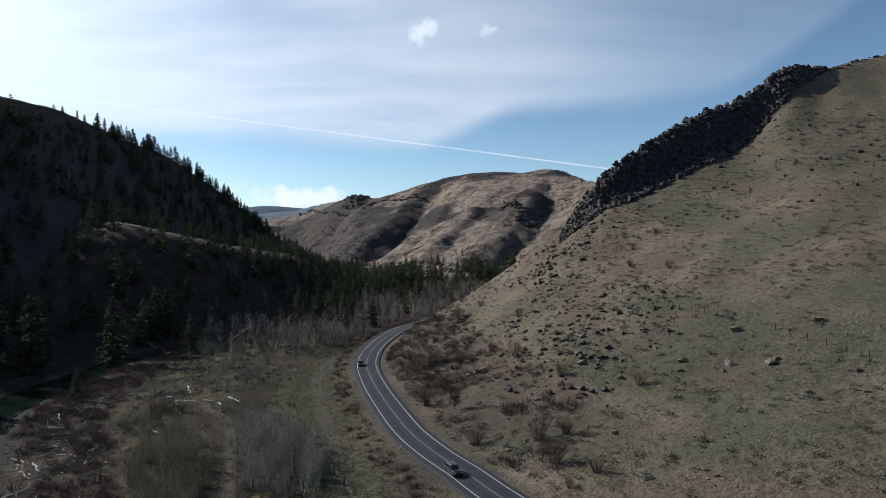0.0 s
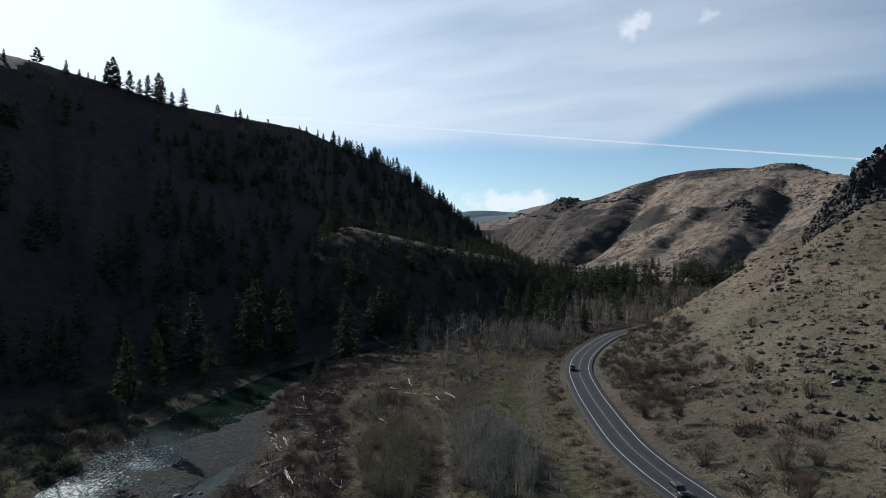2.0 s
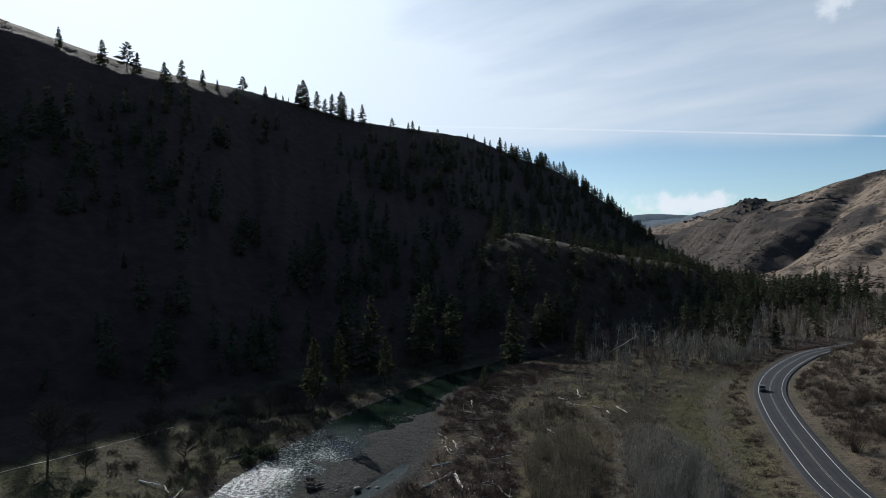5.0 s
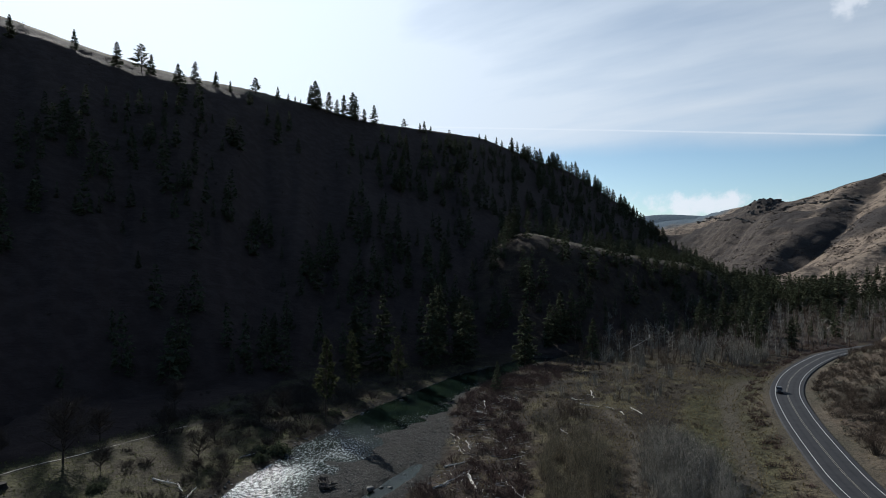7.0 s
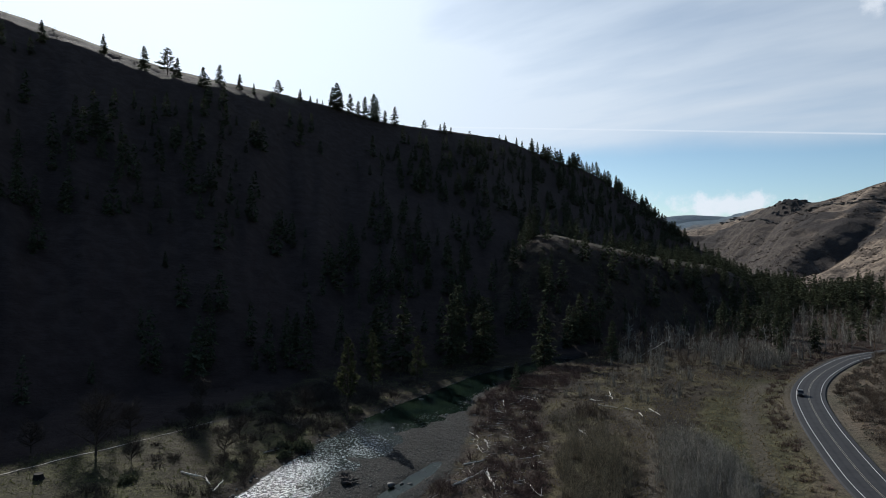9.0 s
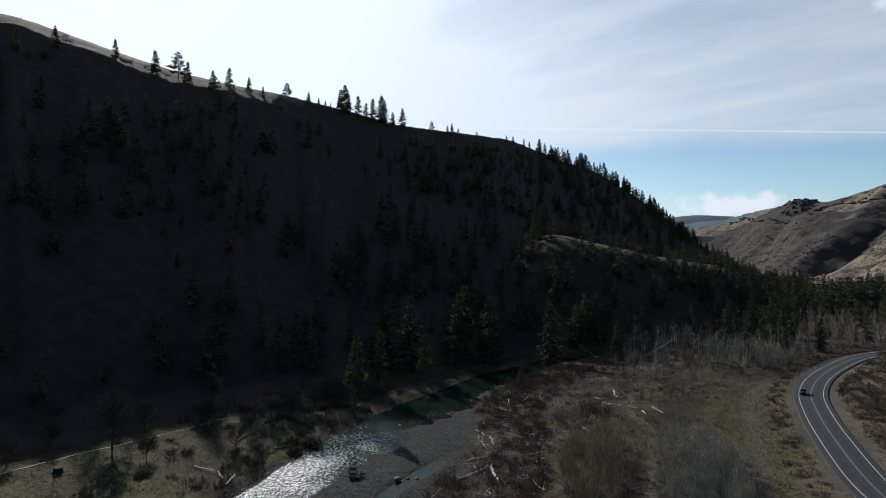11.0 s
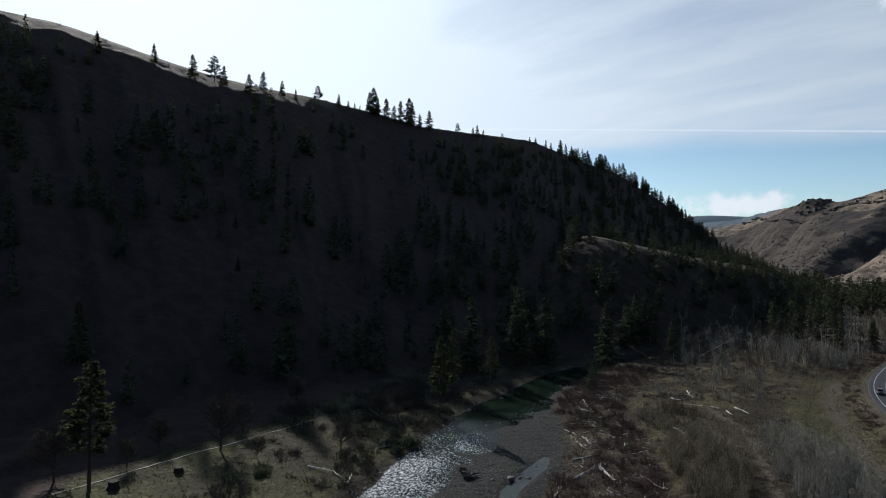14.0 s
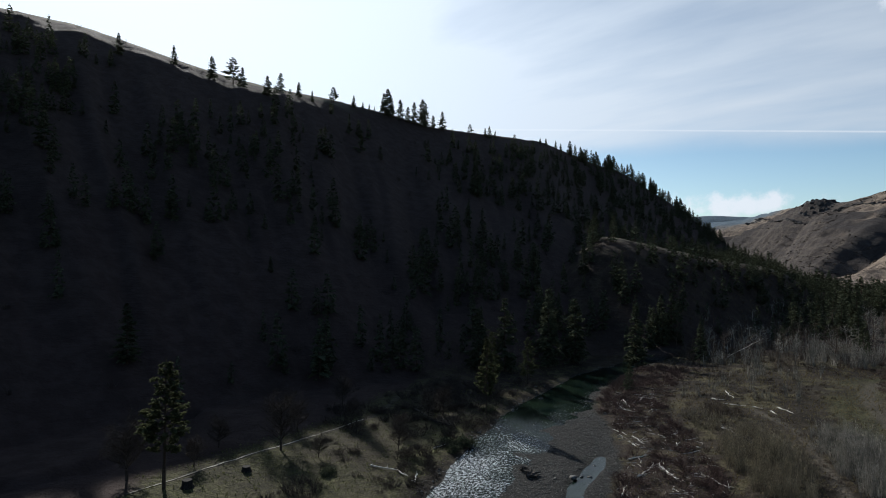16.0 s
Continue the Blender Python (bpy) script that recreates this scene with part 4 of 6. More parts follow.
# ---------------------------------------------------------------- bare shrubs and trees
def bush_arrays(rng, tall, wide, stems, twigs, thick=0.035, spray=0.13, rise=0.12, low=0.6):
    """A bare bush of many stems from one root, standing at the origin."""
    a = rng.uniform(0, 2 * np.pi, stems)
    out = wide * np.sqrt(rng.uniform(0.02, 1, stems))
    h = tall * rng.uniform(low, 1.0, stems) * (1 - 0.25 * (out / wide) ** 2)
    foot = np.column_stack([np.cos(a) * out * 0.15, np.sin(a) * out * 0.15, np.full(stems, -0.15)])
    tip = np.column_stack([np.cos(a) * out, np.sin(a) * out, h]) + rng.normal(0, 0.05 * tall, (stems, 3)) * (1, 1, 0.3)
    mid = foot + (tip - foot) * (0.42, 0.42, 0.55) + rng.normal(0, 0.03 * tall, (stems, 3))
    heap = Heap()
    heap.add(*rods(foot, mid, thick, thick * 0.7))
    heap.add(*spikes(mid, tip, thick * 0.8))
    i = rng.randint(0, stems, twigs)
    k = rng.uniform(0.15, 0.95, (twigs, 1))
    p = mid[i] + (tip[i] - mid[i]) * k
    q = p + rng.normal(0, spray * tall, (twigs, 3)) * (1, 1, 0.6) + (0, 0, rise * tall)
    heap.add(*spikes(p, q, thick * 0.5))
    return heap.arrays()


def brush_arrays(rng, wide, stems, twigs, thick):
    """A low tangled bush, one metre tall: straight stems fanning from the root, fine twigs on their upper halves."""
    a = rng.uniform(0, 2 * np.pi, stems)
    out = wide * np.sqrt(rng.uniform(0.03, 1, stems))
    root = np.column_stack([np.cos(a) * out * 0.3, np.sin(a) * out * 0.3, np.full(stems, -0.12)])
    tip = np.column_stack([np.cos(a) * out, np.sin(a) * out, rng.uniform(0.55, 1.0, stems) * (1 - 0.35 * (out / wide) ** 2)])
    heap = Heap()
    heap.add(*spikes(root, tip, thick))
    i = rng.randint(0, stems, twigs)
    p = root[i] + (tip[i] - root[i]) * rng.uniform(0.35, 0.95, (twigs, 1))
    heap.add(*spikes(p, p + rng.normal(0, 0.17, (twigs, 3)) * (1, 1, 0.6) + (0, 0, 0.10), thick * 0.7))
    return heap.arrays()


def bare_tree_arrays(rng, tall, wide, limbs=16, twigs=90, stout=1.0):
    """A leafless tree: bent trunk, limbs, twigs."""
    n = 6
    hs = np.linspace(0, tall * 0.9, n)
    bend = np.cumsum(rng.normal(0, 0.03 * tall, (n, 2)), axis=0) * (hs / tall)[:, None]
    spine = np.column_stack([bend, hs - 0.2])
    rad = 0.019 * tall * (1 - hs / tall * 0.9) + 0.03
    heap = Heap()
    heap.add(*rods(spine[:-1], spine[1:], rad[:-1], rad[1:], 5))
    k = rng.uniform(0.22, 0.97, limbs) * (n - 1)
    i = np.minimum(k.astype(int), n - 2)
    base = spine[i] + (spine[i + 1] - spine[i]) * (k - i)[:, None]
    a = rng.uniform(0, 2 * np.pi, limbs)
    length = wide * (1.1 - 0.6 * k / n) * rng.uniform(0.6, 1.1, limbs)
    end = base + np.column_stack([np.cos(a) * length, np.sin(a) * length, length * rng.uniform(0.4, 1.1, limbs)])
    half = base + (end - base) * 0.5 + rng.normal(0, 0.06 * wide, (limbs, 3))
    heap.add(*rods(base, half, 0.008 * tall + 0.02, 0.005 * tall + 0.015))
    heap.add(*rods(half, end, 0.005 * tall + 0.015, 0.015))
    j = rng.randint(0, limbs, twigs)
    t = rng.uniform(0, 1, (twigs, 1))
    p = half[j] + (end[j] - half[j]) * t
    q = p + rng.normal(0, 0.24 * wide, (twigs, 3)) + (0, 0, 0.12 * wide)
    heap.add(*spikes(p, q, 0.030 * stout))
    return heap.arrays()


def scatter(name, label, category, spots, shapes, mat, seed, sink=0.1, part_name="stems"):
    """Many alike pieces in one object of stuff. spots: x, y, size."""
    rng = np.random.RandomState(seed)
    spots = np.asarray(spots, float)
    zs = land(spots[:, 0], spots[:, 1])[0]
    heap = Heap()
    for (x, y, size), z in zip(spots, zs):
        v, f = shapes[rng.randint(len(shapes))]
        a = rng.uniform(0, 6.28)
        c, s = math.cos(a) * size, math.sin(a) * size
        w = rng.uniform(0.85, 1.2)
        heap.add(v @ np.array([[c * w, -s * w, 0], [s * w, c * w, 0], [0, 0, size]]).T + (x, y, z - sink * size), f)
    return tagged(new(name, heap.mesh(name, mat)), label, category, kind="stuff")


def along(line, seed, count, near, far, start=0.0, end=1.0, size=(1, 1)):
    """Spots beside a line, between two distances to its right."""
    rng = np.random.RandomState(seed)
    line = np.asarray(line)
    k = rng.uniform(start, end, count) * (len(line) - 1.001)
    i = k.astype(int)
    d = line[i + 1] - line[i]
    d = d / np.linalg.norm(d, axis=1, keepdims=True)
    p = line[i] + d * (k - i)[:, None] + np.column_stack([d[:, 1], -d[:, 0]]) * rng.uniform(near, far, (count, 1))
    return np.column_stack([p, rng.uniform(*size, count)])


def region(seed, count, x_range, y_range, keep, size):
    rng = np.random.RandomState(seed)
    x, y = rng.uniform(*x_range, count * 12), rng.uniform(*y_range, count * 12)
    ok = keep(x, y)
    return np.column_stack([x[ok], y[ok], rng.uniform(*size, ok.sum())])[:count]


rng = np.random.RandomState(17)
# unit shapes: one metre tall
BUSHES = [bush_arrays(rng, 1.0, 0.62, 64, 460, 0.0085, 0.11) for i in range(6)]
DENSE = [brush_arrays(rng, 0.80, 22, 76, 0.023) for i in range(7)]
SPARSE = [brush_arrays(rng, 0.75, 13, 26, 0.03) for i in range(5)]
BARE_M = [bare_tree_arrays(rng, 11.0, w, 18, 150) for w in (2.4, 3.6, 2.0, 4.2, 2.6, 2.8)]
BROAD = [mesh_of("trunk", *bare_tree_arrays(rng, 11.0, w, 60, 1500), DARK_STEM) for w in (5.2, 4.6, 5.8)]
BARE_UNIT = [(v / 11.0, f) for v, f in (bare_tree_arrays(rng, 11.0, w, 10, 52, 2.2) for w in (2.2, 2.8, 1.9, 3.2, 2.5, 1.6))]


CLUMPS = [bush_arrays(rng, 1.0, 0.20, 16, 56, 0.0062, 0.036) for i in range(7)]
FINE_CLUMPS = [bush_arrays(rng, 1.0, 0.22, 20, 150, 0.0046, 0.062, 0.065, 0.4) for i in range(7)]


def oval(seed, count, cx, cy, half_wide, half_long, turn, size):
    """Spots in an uneven oval, lower towards its rim."""
    rng = np.random.RandomState(seed)
    a, q = rng.uniform(0, 2 * np.pi, count), np.sqrt(rng.uniform(0, 1, count)) * rng.uniform(0.85, 1.12, count)
    u, v = np.cos(a) * q * half_wide, np.sin(a) * q * half_long
    c, s = math.cos(radians(turn)), math.sin(radians(turn))
    return np.column_stack([cx + u * c - v * s, cy + u * s + v * c, rng.uniform(*size, count) * (0.55 + 0.45 * np.sqrt(np.clip(1 - q * q, 0, 1))) * rng.uniform(0.75, 1.1, count)])


scatter("sapling_thicket", "dense grey thicket of straight bare saplings", "thicket", oval(51, 215, -37.2, 137, 9.2, 31, 23, (8.0, 12.0)), FINE_CLUMPS, GREY_STEM, 1)
scatter("sapling_thicket", "olive-brown thicket of bare willow stems on the meadow", "thicket", np.vstack([oval(52, 175, -58.2, 132, 8.6, 29, 23, (6.5, 10.0)), oval(50, 60, -76, 160, 9, 22, 30, (3.5, 7.0))]), FINE_CLUMPS, OLIVE_STEM, 2)
scatter("sapling_thicket", "round grey-brown willow clump on the dry meadow", "thicket", oval(49, 46, -80, 178, 6, 10, 20, (4.0, 7.5)), FINE_CLUMPS, BROWN_STEM, 27)
scatter("sapling_stand", "pale stand of tall slender bare aspens", "thicket", region(53, 95, (-112, -44), (268, 345), lambda x, y: (grid_noise(x / 13, y / 13, 9) > 0.05) & (side(ROAD_LINE, x, y) < -16), (7.0, 13.5)), CLUMPS, GREY_STEM, 3)
scatter("sapling_stand", "sparse pale stems standing in the dry meadow", "thicket", region(54, 34, (-100, -62), (195, 268), lambda x, y: grid_noise(x / 9, y / 9, 19) > 0.15, (4.0, 9.0)), CLUMPS, GREY_STEM, 4)


def river_brush(x, y):
    left, water, gravel = banks(y)
    d = x - gravel
    return (d > 1) & (d < 26) & (grid_noise(x / 12, y / 12, 29) > -0.25)


scatter("riverside_brush", "reddish brown bare brush along the gravel bank", "brush", region(55, 500, (-140, -50), (76, 262), river_brush, (1.6, 3.6)), DENSE, RED_STEM, 5)


def far_bank(x, y):
    left, water, gravel = banks(y)
    return (x < left - 1) & (x > left - 40) & (grid_noise(x / 11, y / 11, 39) > 0.05) & (np.abs(side(PATH_LINE, x, y)) > 3)


scatter("terrace_brush", "dark bare brush on the shaded river terrace", "brush", region(56, 430, (-205, -90), (15, 200), far_bank, (0.6, 3.0)), DENSE, DARK_STEM, 6)
scatter("terrace_brush", "tall dark leafless brush on the shaded bank below the pines", "brush", region(156, 120, (-182, -130), (92, 170), lambda x, y: (x < banks(y)[0] - 3) & (grid_noise(x / 14, y / 14, 139) > -0.25), (1.8, 4.6)), DENSE, DARK_STEM, 106)
scatter("meadow_brush", "low brown brush spread over the dry meadow", "brush", region(57, 330, (-125, -20), (100, 330), lambda x, y: (x > banks(y)[2] + 8) & (side(ROAD_LINE, x, y) < -13) & (grid_noise(x / 17, y / 17, 49) > 0.12) & (np.abs(side(TRACK_LINE, x, y)) > 8), (0.7, 2.0)), DENSE, BROWN_STEM, 7)
scatter("meadow_brush", "dark low bare brush between the grass of the meadow", "brush", region(157, 330, (-125, -20), (95, 330), lambda x, y: (x > banks(y)[2] + 4) & (side(ROAD_LINE, x, y) < -10) & (grid_noise(x / 13, y / 13, 149) > 0.15) & (np.abs(side(TRACK_LINE, x, y)) > 8), (0.6, 1.7)), DENSE, DARK_STEM, 107)
scatter("roadside_brush", "reddish bare brush below the road shoulder", "brush", np.vstack([along(ROAD_LINE, 58, 260, -13.0, -8.0, 0.42, 0.84, (0.5, 2.2)), along(ROAD_LINE, 59, 60, -30, -8, 0.66, 0.86, (1.5, 3.2))]), DENSE, RED_STEM, 8)
scatter("slope_brush", "brown bare brush on the cut slope above the road", "brush", np.vstack([along(ROAD_LINE, 60, 270, 9, 36, 0.52, 0.80, (1.3, 4.0)), along(ROAD_LINE, 61, 70, 8, 18, 0.46, 0.9, (0.8, 2.2))]), DENSE, BROWN_STEM, 9)

def brush_patch(x, y):
    s = side(ROAD_LINE, x, y)
    return (s > 8) & (s < 46) & (grid_noise(x / 10, y / 10, 43) > 0.05)


scatter("slope_brush", "dark matted bare brush in patches above the road cut", "brush", region(160, 330, (-30, 40), (120, 300), brush_patch, (1.1, 3.0)), DENSE, DARK_STEM, 109)

# leafless trees one by one near the road and river; the rest as one wood
BARE_MESH = [(mesh_of("trunk", v, f, m)) for (v, f), m in zip(BARE_M, (GREY_STEM, BROWN_STEM, GREY_STEM, BROWN_STEM, GREY_STEM, BROWN_STEM))]


def bare_tree(x, y, tall, k, label, meshes=None):
    ob = tagged(new("bare_tree", (meshes or BARE_MESH)[k % len(meshes or BARE_MESH)]), label, "tree", "leafless trees")
    ob.matrix_world = pose(x, y, height(x, y), 0, 0, x * 50 + y * 31) @ Matrix.Scale(tall / 11.0, 4)


for x, y, tall, k in ((-158, 68.9, 13.5, 3), (-166, 34, 13.5, 1), (-136.3, 89.6, 6.5, 5), (-161.8, 96.8, 7, 3), (-150, 118, 9, 1), (-145, 100, 6, 5), (-172, 60, 8, 1), (-180, 110, 9, 3), (-163, 48, 7, 1), (-147, 72, 5, 5), (-168, 82, 9, 1), (-128, 84, 4, 5), (-152, 128, 8, 3)):
    bare_tree(x, y, tall, k, "dark leafless tree with a broad crown on the river terrace", BROAD)
rng = np.random.RandomState(23)
for i, (x, y, s) in enumerate(region(62, 46, (-128, -28), (285, 400), lambda x, y: (side(ROAD_LINE, x, y) < -14) & (grid_noise(x / 20, y / 20, 59) > -0.2), (8, 15))):
    bare_tree(x, y, s, i, "leafless grey cottonwood at the edge of the wood")
scatter("leafless_wood", "leafless cottonwoods and alders between the firs", "trees", [p for p in wooded(63, 430, (-6, 24), (330, 900), lambda x, y, r, az, rng: (land(x, y)[0] < 14) & (np.abs(side(ROAD_LINE, x, y)) > 14) & (r > 330) & ((side(ROAD_LINE, x, y) < 0) | (r > 500)), (8, 15))], BARE_UNIT, BROWN_STEM, 10)
scatter("leafless_wood", "pale leafless aspens and cottonwoods between the firs", "trees", [p for p in wooded(163, 270, (-5, 22), (325, 760), lambda x, y, r, az, rng: (land(x, y)[0] < 14) & (np.abs(side(ROAD_LINE, x, y)) > 14) & (r > 330) & ((side(ROAD_LINE, x, y) < 0) | (r > 500)), (8, 15))], BARE_UNIT, GREY_STEM, 110)

scatter("alder_thicket", "grey-brown leafless alder thicket along the valley floor", "thicket", wooded(70, 270, (-4, 22), (332, 760), lambda x, y, r, az, rng: (land(x, y)[0] < 16) & (np.abs(side(ROAD_LINE, x, y)) > 13) & ((side(ROAD_LINE, x, y) < 0) | (r > 500)), (5, 11)), CLUMPS, GREY_STEM, 23)
scatter("alder_thicket", "tangled grey-brown alder thicket at the edge of the firs", "thicket", region(72, 95, (-165, -58), (272, 350), lambda x, y: (side(ROAD_LINE, x, y) < -14) & (x > banks(y)[2] + 6) & (grid_noise(x / 16, y / 16, 179) > -0.25), (4, 10)), CLUMPS, BROWN_STEM, 25)
scatter("alder_thicket", "brown leafless undergrowth beneath the firs", "thicket", wooded(71, 130, (0, 36), (250, 600), lambda x, y, r, az, rng: (land(x, y)[0] < 16) & (side(ROAD_LINE, x, y) < -14) & ((x < banks(y)[0] - 4) | (x > banks(y)[2] + 10)) & (r > 270), (3, 7)), CLUMPS, BROWN_STEM, 24)

# single bushes on the slope above the road: x, y, height
BUSH_MESH = [mesh_of("bush", v, f, m) for (v, f), m in zip(BUSHES, (BROWN_STEM, BROWN_STEM, RED_STEM, BROWN_STEM, BROWN_STEM, RED_STEM))]
for i, (x, y, tall) in enumerate(((19, 306, 3.6), (7.7, 299, 5.4), (-2.6, 318.5, 4.6), (31.6, 253, 4.4), (11.3, 243, 4), (17.6, 220, 4.6), (24.8, 205, 6), (33.3, 171.6, 4.8), (49.8, 155, 4.2), (-3.5, 224, 5.5), (-11, 232.7, 5),
                                 (6.5, 218.4, 5.5), (0.5, 192.7, 5.6), (-4.4, 175.6, 6.2), (7.7, 139.9, 4.6), (21.3, 135.2, 6), (27.4, 135.2, 4.2), (22.7, 122.9, 5), (29.4, 116.2, 4), (23.3, 112.3, 2.2), (99.8, 288.8, 3.4), (86.7, 280.7, 3.6), (87, 295, 3.2), (79.4, 260.8, 3.4), (90.8, 246.2, 4))):
    ob = tagged(new("bush", BUSH_MESH[i % 6]), "brown leafless many-stemmed bush on the dry slope", "bush", "bushes on the slope")
    ob.matrix_world = pose(x, y, height(x, y), 0, 0, i * 67) @ Matrix.Scale(tall, 4)

# ---------------------------------------------------------------- sage, bunchgrass
def tuft_arrays(rng, blades, wide, spiky):
    a, e = rng.uniform(0, 2 * np.pi, blades), rng.uniform(0.15, 1.45, blades)
    out = np.column_stack([np.cos(a) * np.cos(e) * wide, np.sin(a) * np.cos(e) * wide, np.sin(e)]) * rng.uniform(0.7, 1.05, (blades, 1))
    across = np.column_stack([-np.sin(a), np.cos(a), rng.uniform(-0.4, 0.4, blades)]) * spiky
    base = out * 0.12
    v = np.stack([base - across * 0.5, out * 0.8 - across * 0.6, out, out * 0.75 + across * 0.6], 1)
    f = np.arange(blades)[:, None, None] * 4 + np.array([[0, 1, 2], [0, 2, 3]])[None]
    return v.reshape(-1, 3), f.reshape(-1, 3)


def clump_arrays(rng, leaves, size):
    """A low rounded shrub, about one metre in radius: small leaf sprays over an uneven dome."""
    a, e = rng.uniform(0, 2 * np.pi, leaves), np.arcsin(rng.uniform(0.02, 1, leaves))
    q = rng.uniform(0.55, 1.0, (leaves, 1)) * (1 + 0.25 * np.sin(3 * a + rng.uniform(0, 6)))[:, None]
    p = np.column_stack([np.cos(a) * np.cos(e), np.sin(a) * np.cos(e), np.sin(e) * 0.72]) * q
    u = rng.normal(0, 1, (leaves, 3)) * (1, 1, 0.5)
    w = rng.normal(0, 1, (leaves, 3)) * (0.8, 0.8, 0.8) + (0, 0, 0.5)
    u, w = u / np.linalg.norm(u, axis=1, keepdims=True) * size, w / np.linalg.norm(w, axis=1, keepdims=True) * size * 1.3
    v = np.stack([p - u * 0.6, p + u * 0.6, p + w], 1)
    return v.reshape(-1, 3), np.arange(leaves * 3).reshape(-1, 3)


rng = np.random.RandomState(29)
SAGES = [clump_arrays(rng, 56, 0.23) for i in range(6)]
SCRUBS = [clump_arrays(rng, 46, 0.22) for i in range(6)]
GRASSES = [tuft_arrays(rng, 6, 0.8, 0.20) for i in range(6)]


def slope_cover(seed, count, size, lump, level):
    rng = np.random.RandomState(seed)
    az, r = rng.uniform(-40, 7, count * 6), np.sqrt(rng.uniform(70 ** 2, 395 ** 2, count * 6))
    x, y = -r * np.sin(np.radians(az)), r * np.cos(np.radians(az))
    z, bare, dirt, rock, wood, slope = land(x, y)
    ok = (slope > 0.6) & (rock < 0.3) & (side(ROAD_LINE, x, y) > 8) & (grid_noise(x / lump, y / lump, seed) > level)
    return np.column_stack([x, y, size[0] + (size[1] - size[0]) * rng.uniform(0, 1, len(x)) ** 2.2])[ok][:count]


scatter("sagebrush", "grey-green sagebrush dotted over the dry slope", "shrubs", [(x, y, q) for x, y, q in slope_cover(64, 3200, (0.34, 1.45), 30, -0.2)], SAGES, SAGE, 11, 0.12)
scatter("bunchgrass", "straw-coloured bunchgrass tufts on the dry slope", "grass", slope_cover(65, 10000, (0.3, 0.75), 18, -0.4), GRASSES, STRAW, 12)
scatter("low_scrub", "low dark scrub in uneven rows across the dry slope", "shrubs", slope_cover(165, 2200, (0.30, 1.25), 11, 0.10), SCRUBS, DRY_SCRUB, 112, 0.1)
scatter("meadow_grass", "tall dry grass tufts on the valley meadow", "grass", region(66, 7500, (-135, 10), (85, 300), lambda x, y: (x > banks(y)[2] + 3) & (side(ROAD_LINE, x, y) < -7) & (grid_noise(x / 15, y / 15, 69) > -0.3), (0.35, 0.9)), GRASSES, MEADOW_GRASS, 13)
scatter("terrace_grass", "short dry grass tufts on the river terrace", "grass", region(67, 8500, (-215, -80), (5, 240), lambda x, y: (x < banks(y)[0] - 2) & (side(PATH_LINE, x, y) > -9) & (np.abs(side(PATH_LINE, x, y)) > 1.2) & (grid_noise(x / 6, y / 6, 77) > -0.35), (0.22, 0.6)), GRASSES, TERRACE_GRASS, 14)


def far_shrubs():
    rng = np.random.RandomState(68)
    az, r = rng.uniform(-14, 14, 9000), rng.uniform(1150, 2550, 9000)
    x, y = -r * np.sin(np.radians(az)), r * np.cos(np.radians(az))
    ok = grid_noise(x / 70, y / 70, 71) > 0.0
    return np.column_stack([x, y, rng.uniform(1.3, 3.5, 9000)])[ok & (r < np.interp(az, (-10.4, -5, 0, 7, 9, 12), (2120, 2220, 2320, 2490, 2510, 2800)))][:6000]


scatter("hill_scrub", "dark scrub dotted over the far bare hills", "shrubs", far_shrubs(), [clump_arrays(rng, 12, 0.6) for i in range(5)], DARK_STEM, 15, 0.15)
scatter("hillside_brush", "dark bare brush over the shaded hillside", "brush", [(x, y, s * 0.14) for x, y, s in wooded(69, 600, (10, 92), (225, 1150), lambda x, y, r, az, rng: (land(x, y)[4] > 0.6) & (grid_noise(x / 40, y / 40, 87) > -0.35), (9, 30))], SPARSE, DARK_STEM, 16)

scatter("bench_brush", "brown bare brush below the grassy rim of the bench", "brush", [(x, y, q * 0.15) for x, y, q in wooded(169, 650, (9, 31), (330, 700), lambda x, y, r, az, rng: (land(x, y)[0] > 8) & (land(x, y)[4] > 0.3) & (r < np.interp(az, (9, 12.3, 15.7, 20, 24.8, 29), (700, 640, 574, 515, 468, 471)) - 4), (9, 24))], SPARSE, BROWN_STEM, 116)

# evergreen shrubs on the cut bank of the river
JUNIPER = [mesh_of("evergreen_shrub", *clump_arrays(rng, 900, 0.13), NEEDLES) for i in range(2)]
for i, (x, y, s) in enumerate(((-127.5, 106.5, 3.2), (-130.5, 103, 2.4), (-126, 99.5, 2.2), (-143, 141, 2.4), (-137, 66, 2.0))):
    ob = tagged(new("evergreen_shrub", JUNIPER[i % 2]), "dark green evergreen shrub on the river bank", "shrub", "evergreen shrubs")
    ob.matrix_world = pose(x, y, height(x, y) - 0.1, 0, 0, i * 70) @ Matrix.Scale(s, 4)

# ---------------------------------------------------------------- stones
def rock_arrays(rng, points=13, flat=0.7):
    bm = bmesh.new()
    for p in rng.normal(0, 1, (points, 3)):
        p = p / np.linalg.norm(p) * rng.uniform(0.75, 1.05)
        bm.verts.new((p[0], p[1], p[2] * flat))
    res = bmesh.ops.convex_hull(bm, input=bm.verts)
    bmesh.ops.delete(bm, geom=[g for g in res["geom_interior"] if isinstance(g, bmesh.types.BMVert)], context="VERTS")
    bmesh.ops.triangulate(bm, faces=bm.faces)
    bm.verts.index_update()
    v = np.array([x.co[:] for x in bm.verts]) * 0.5
    f = np.array([[c.index for c in face.verts] for face in bm.faces])
    bm.free()
    return v, f


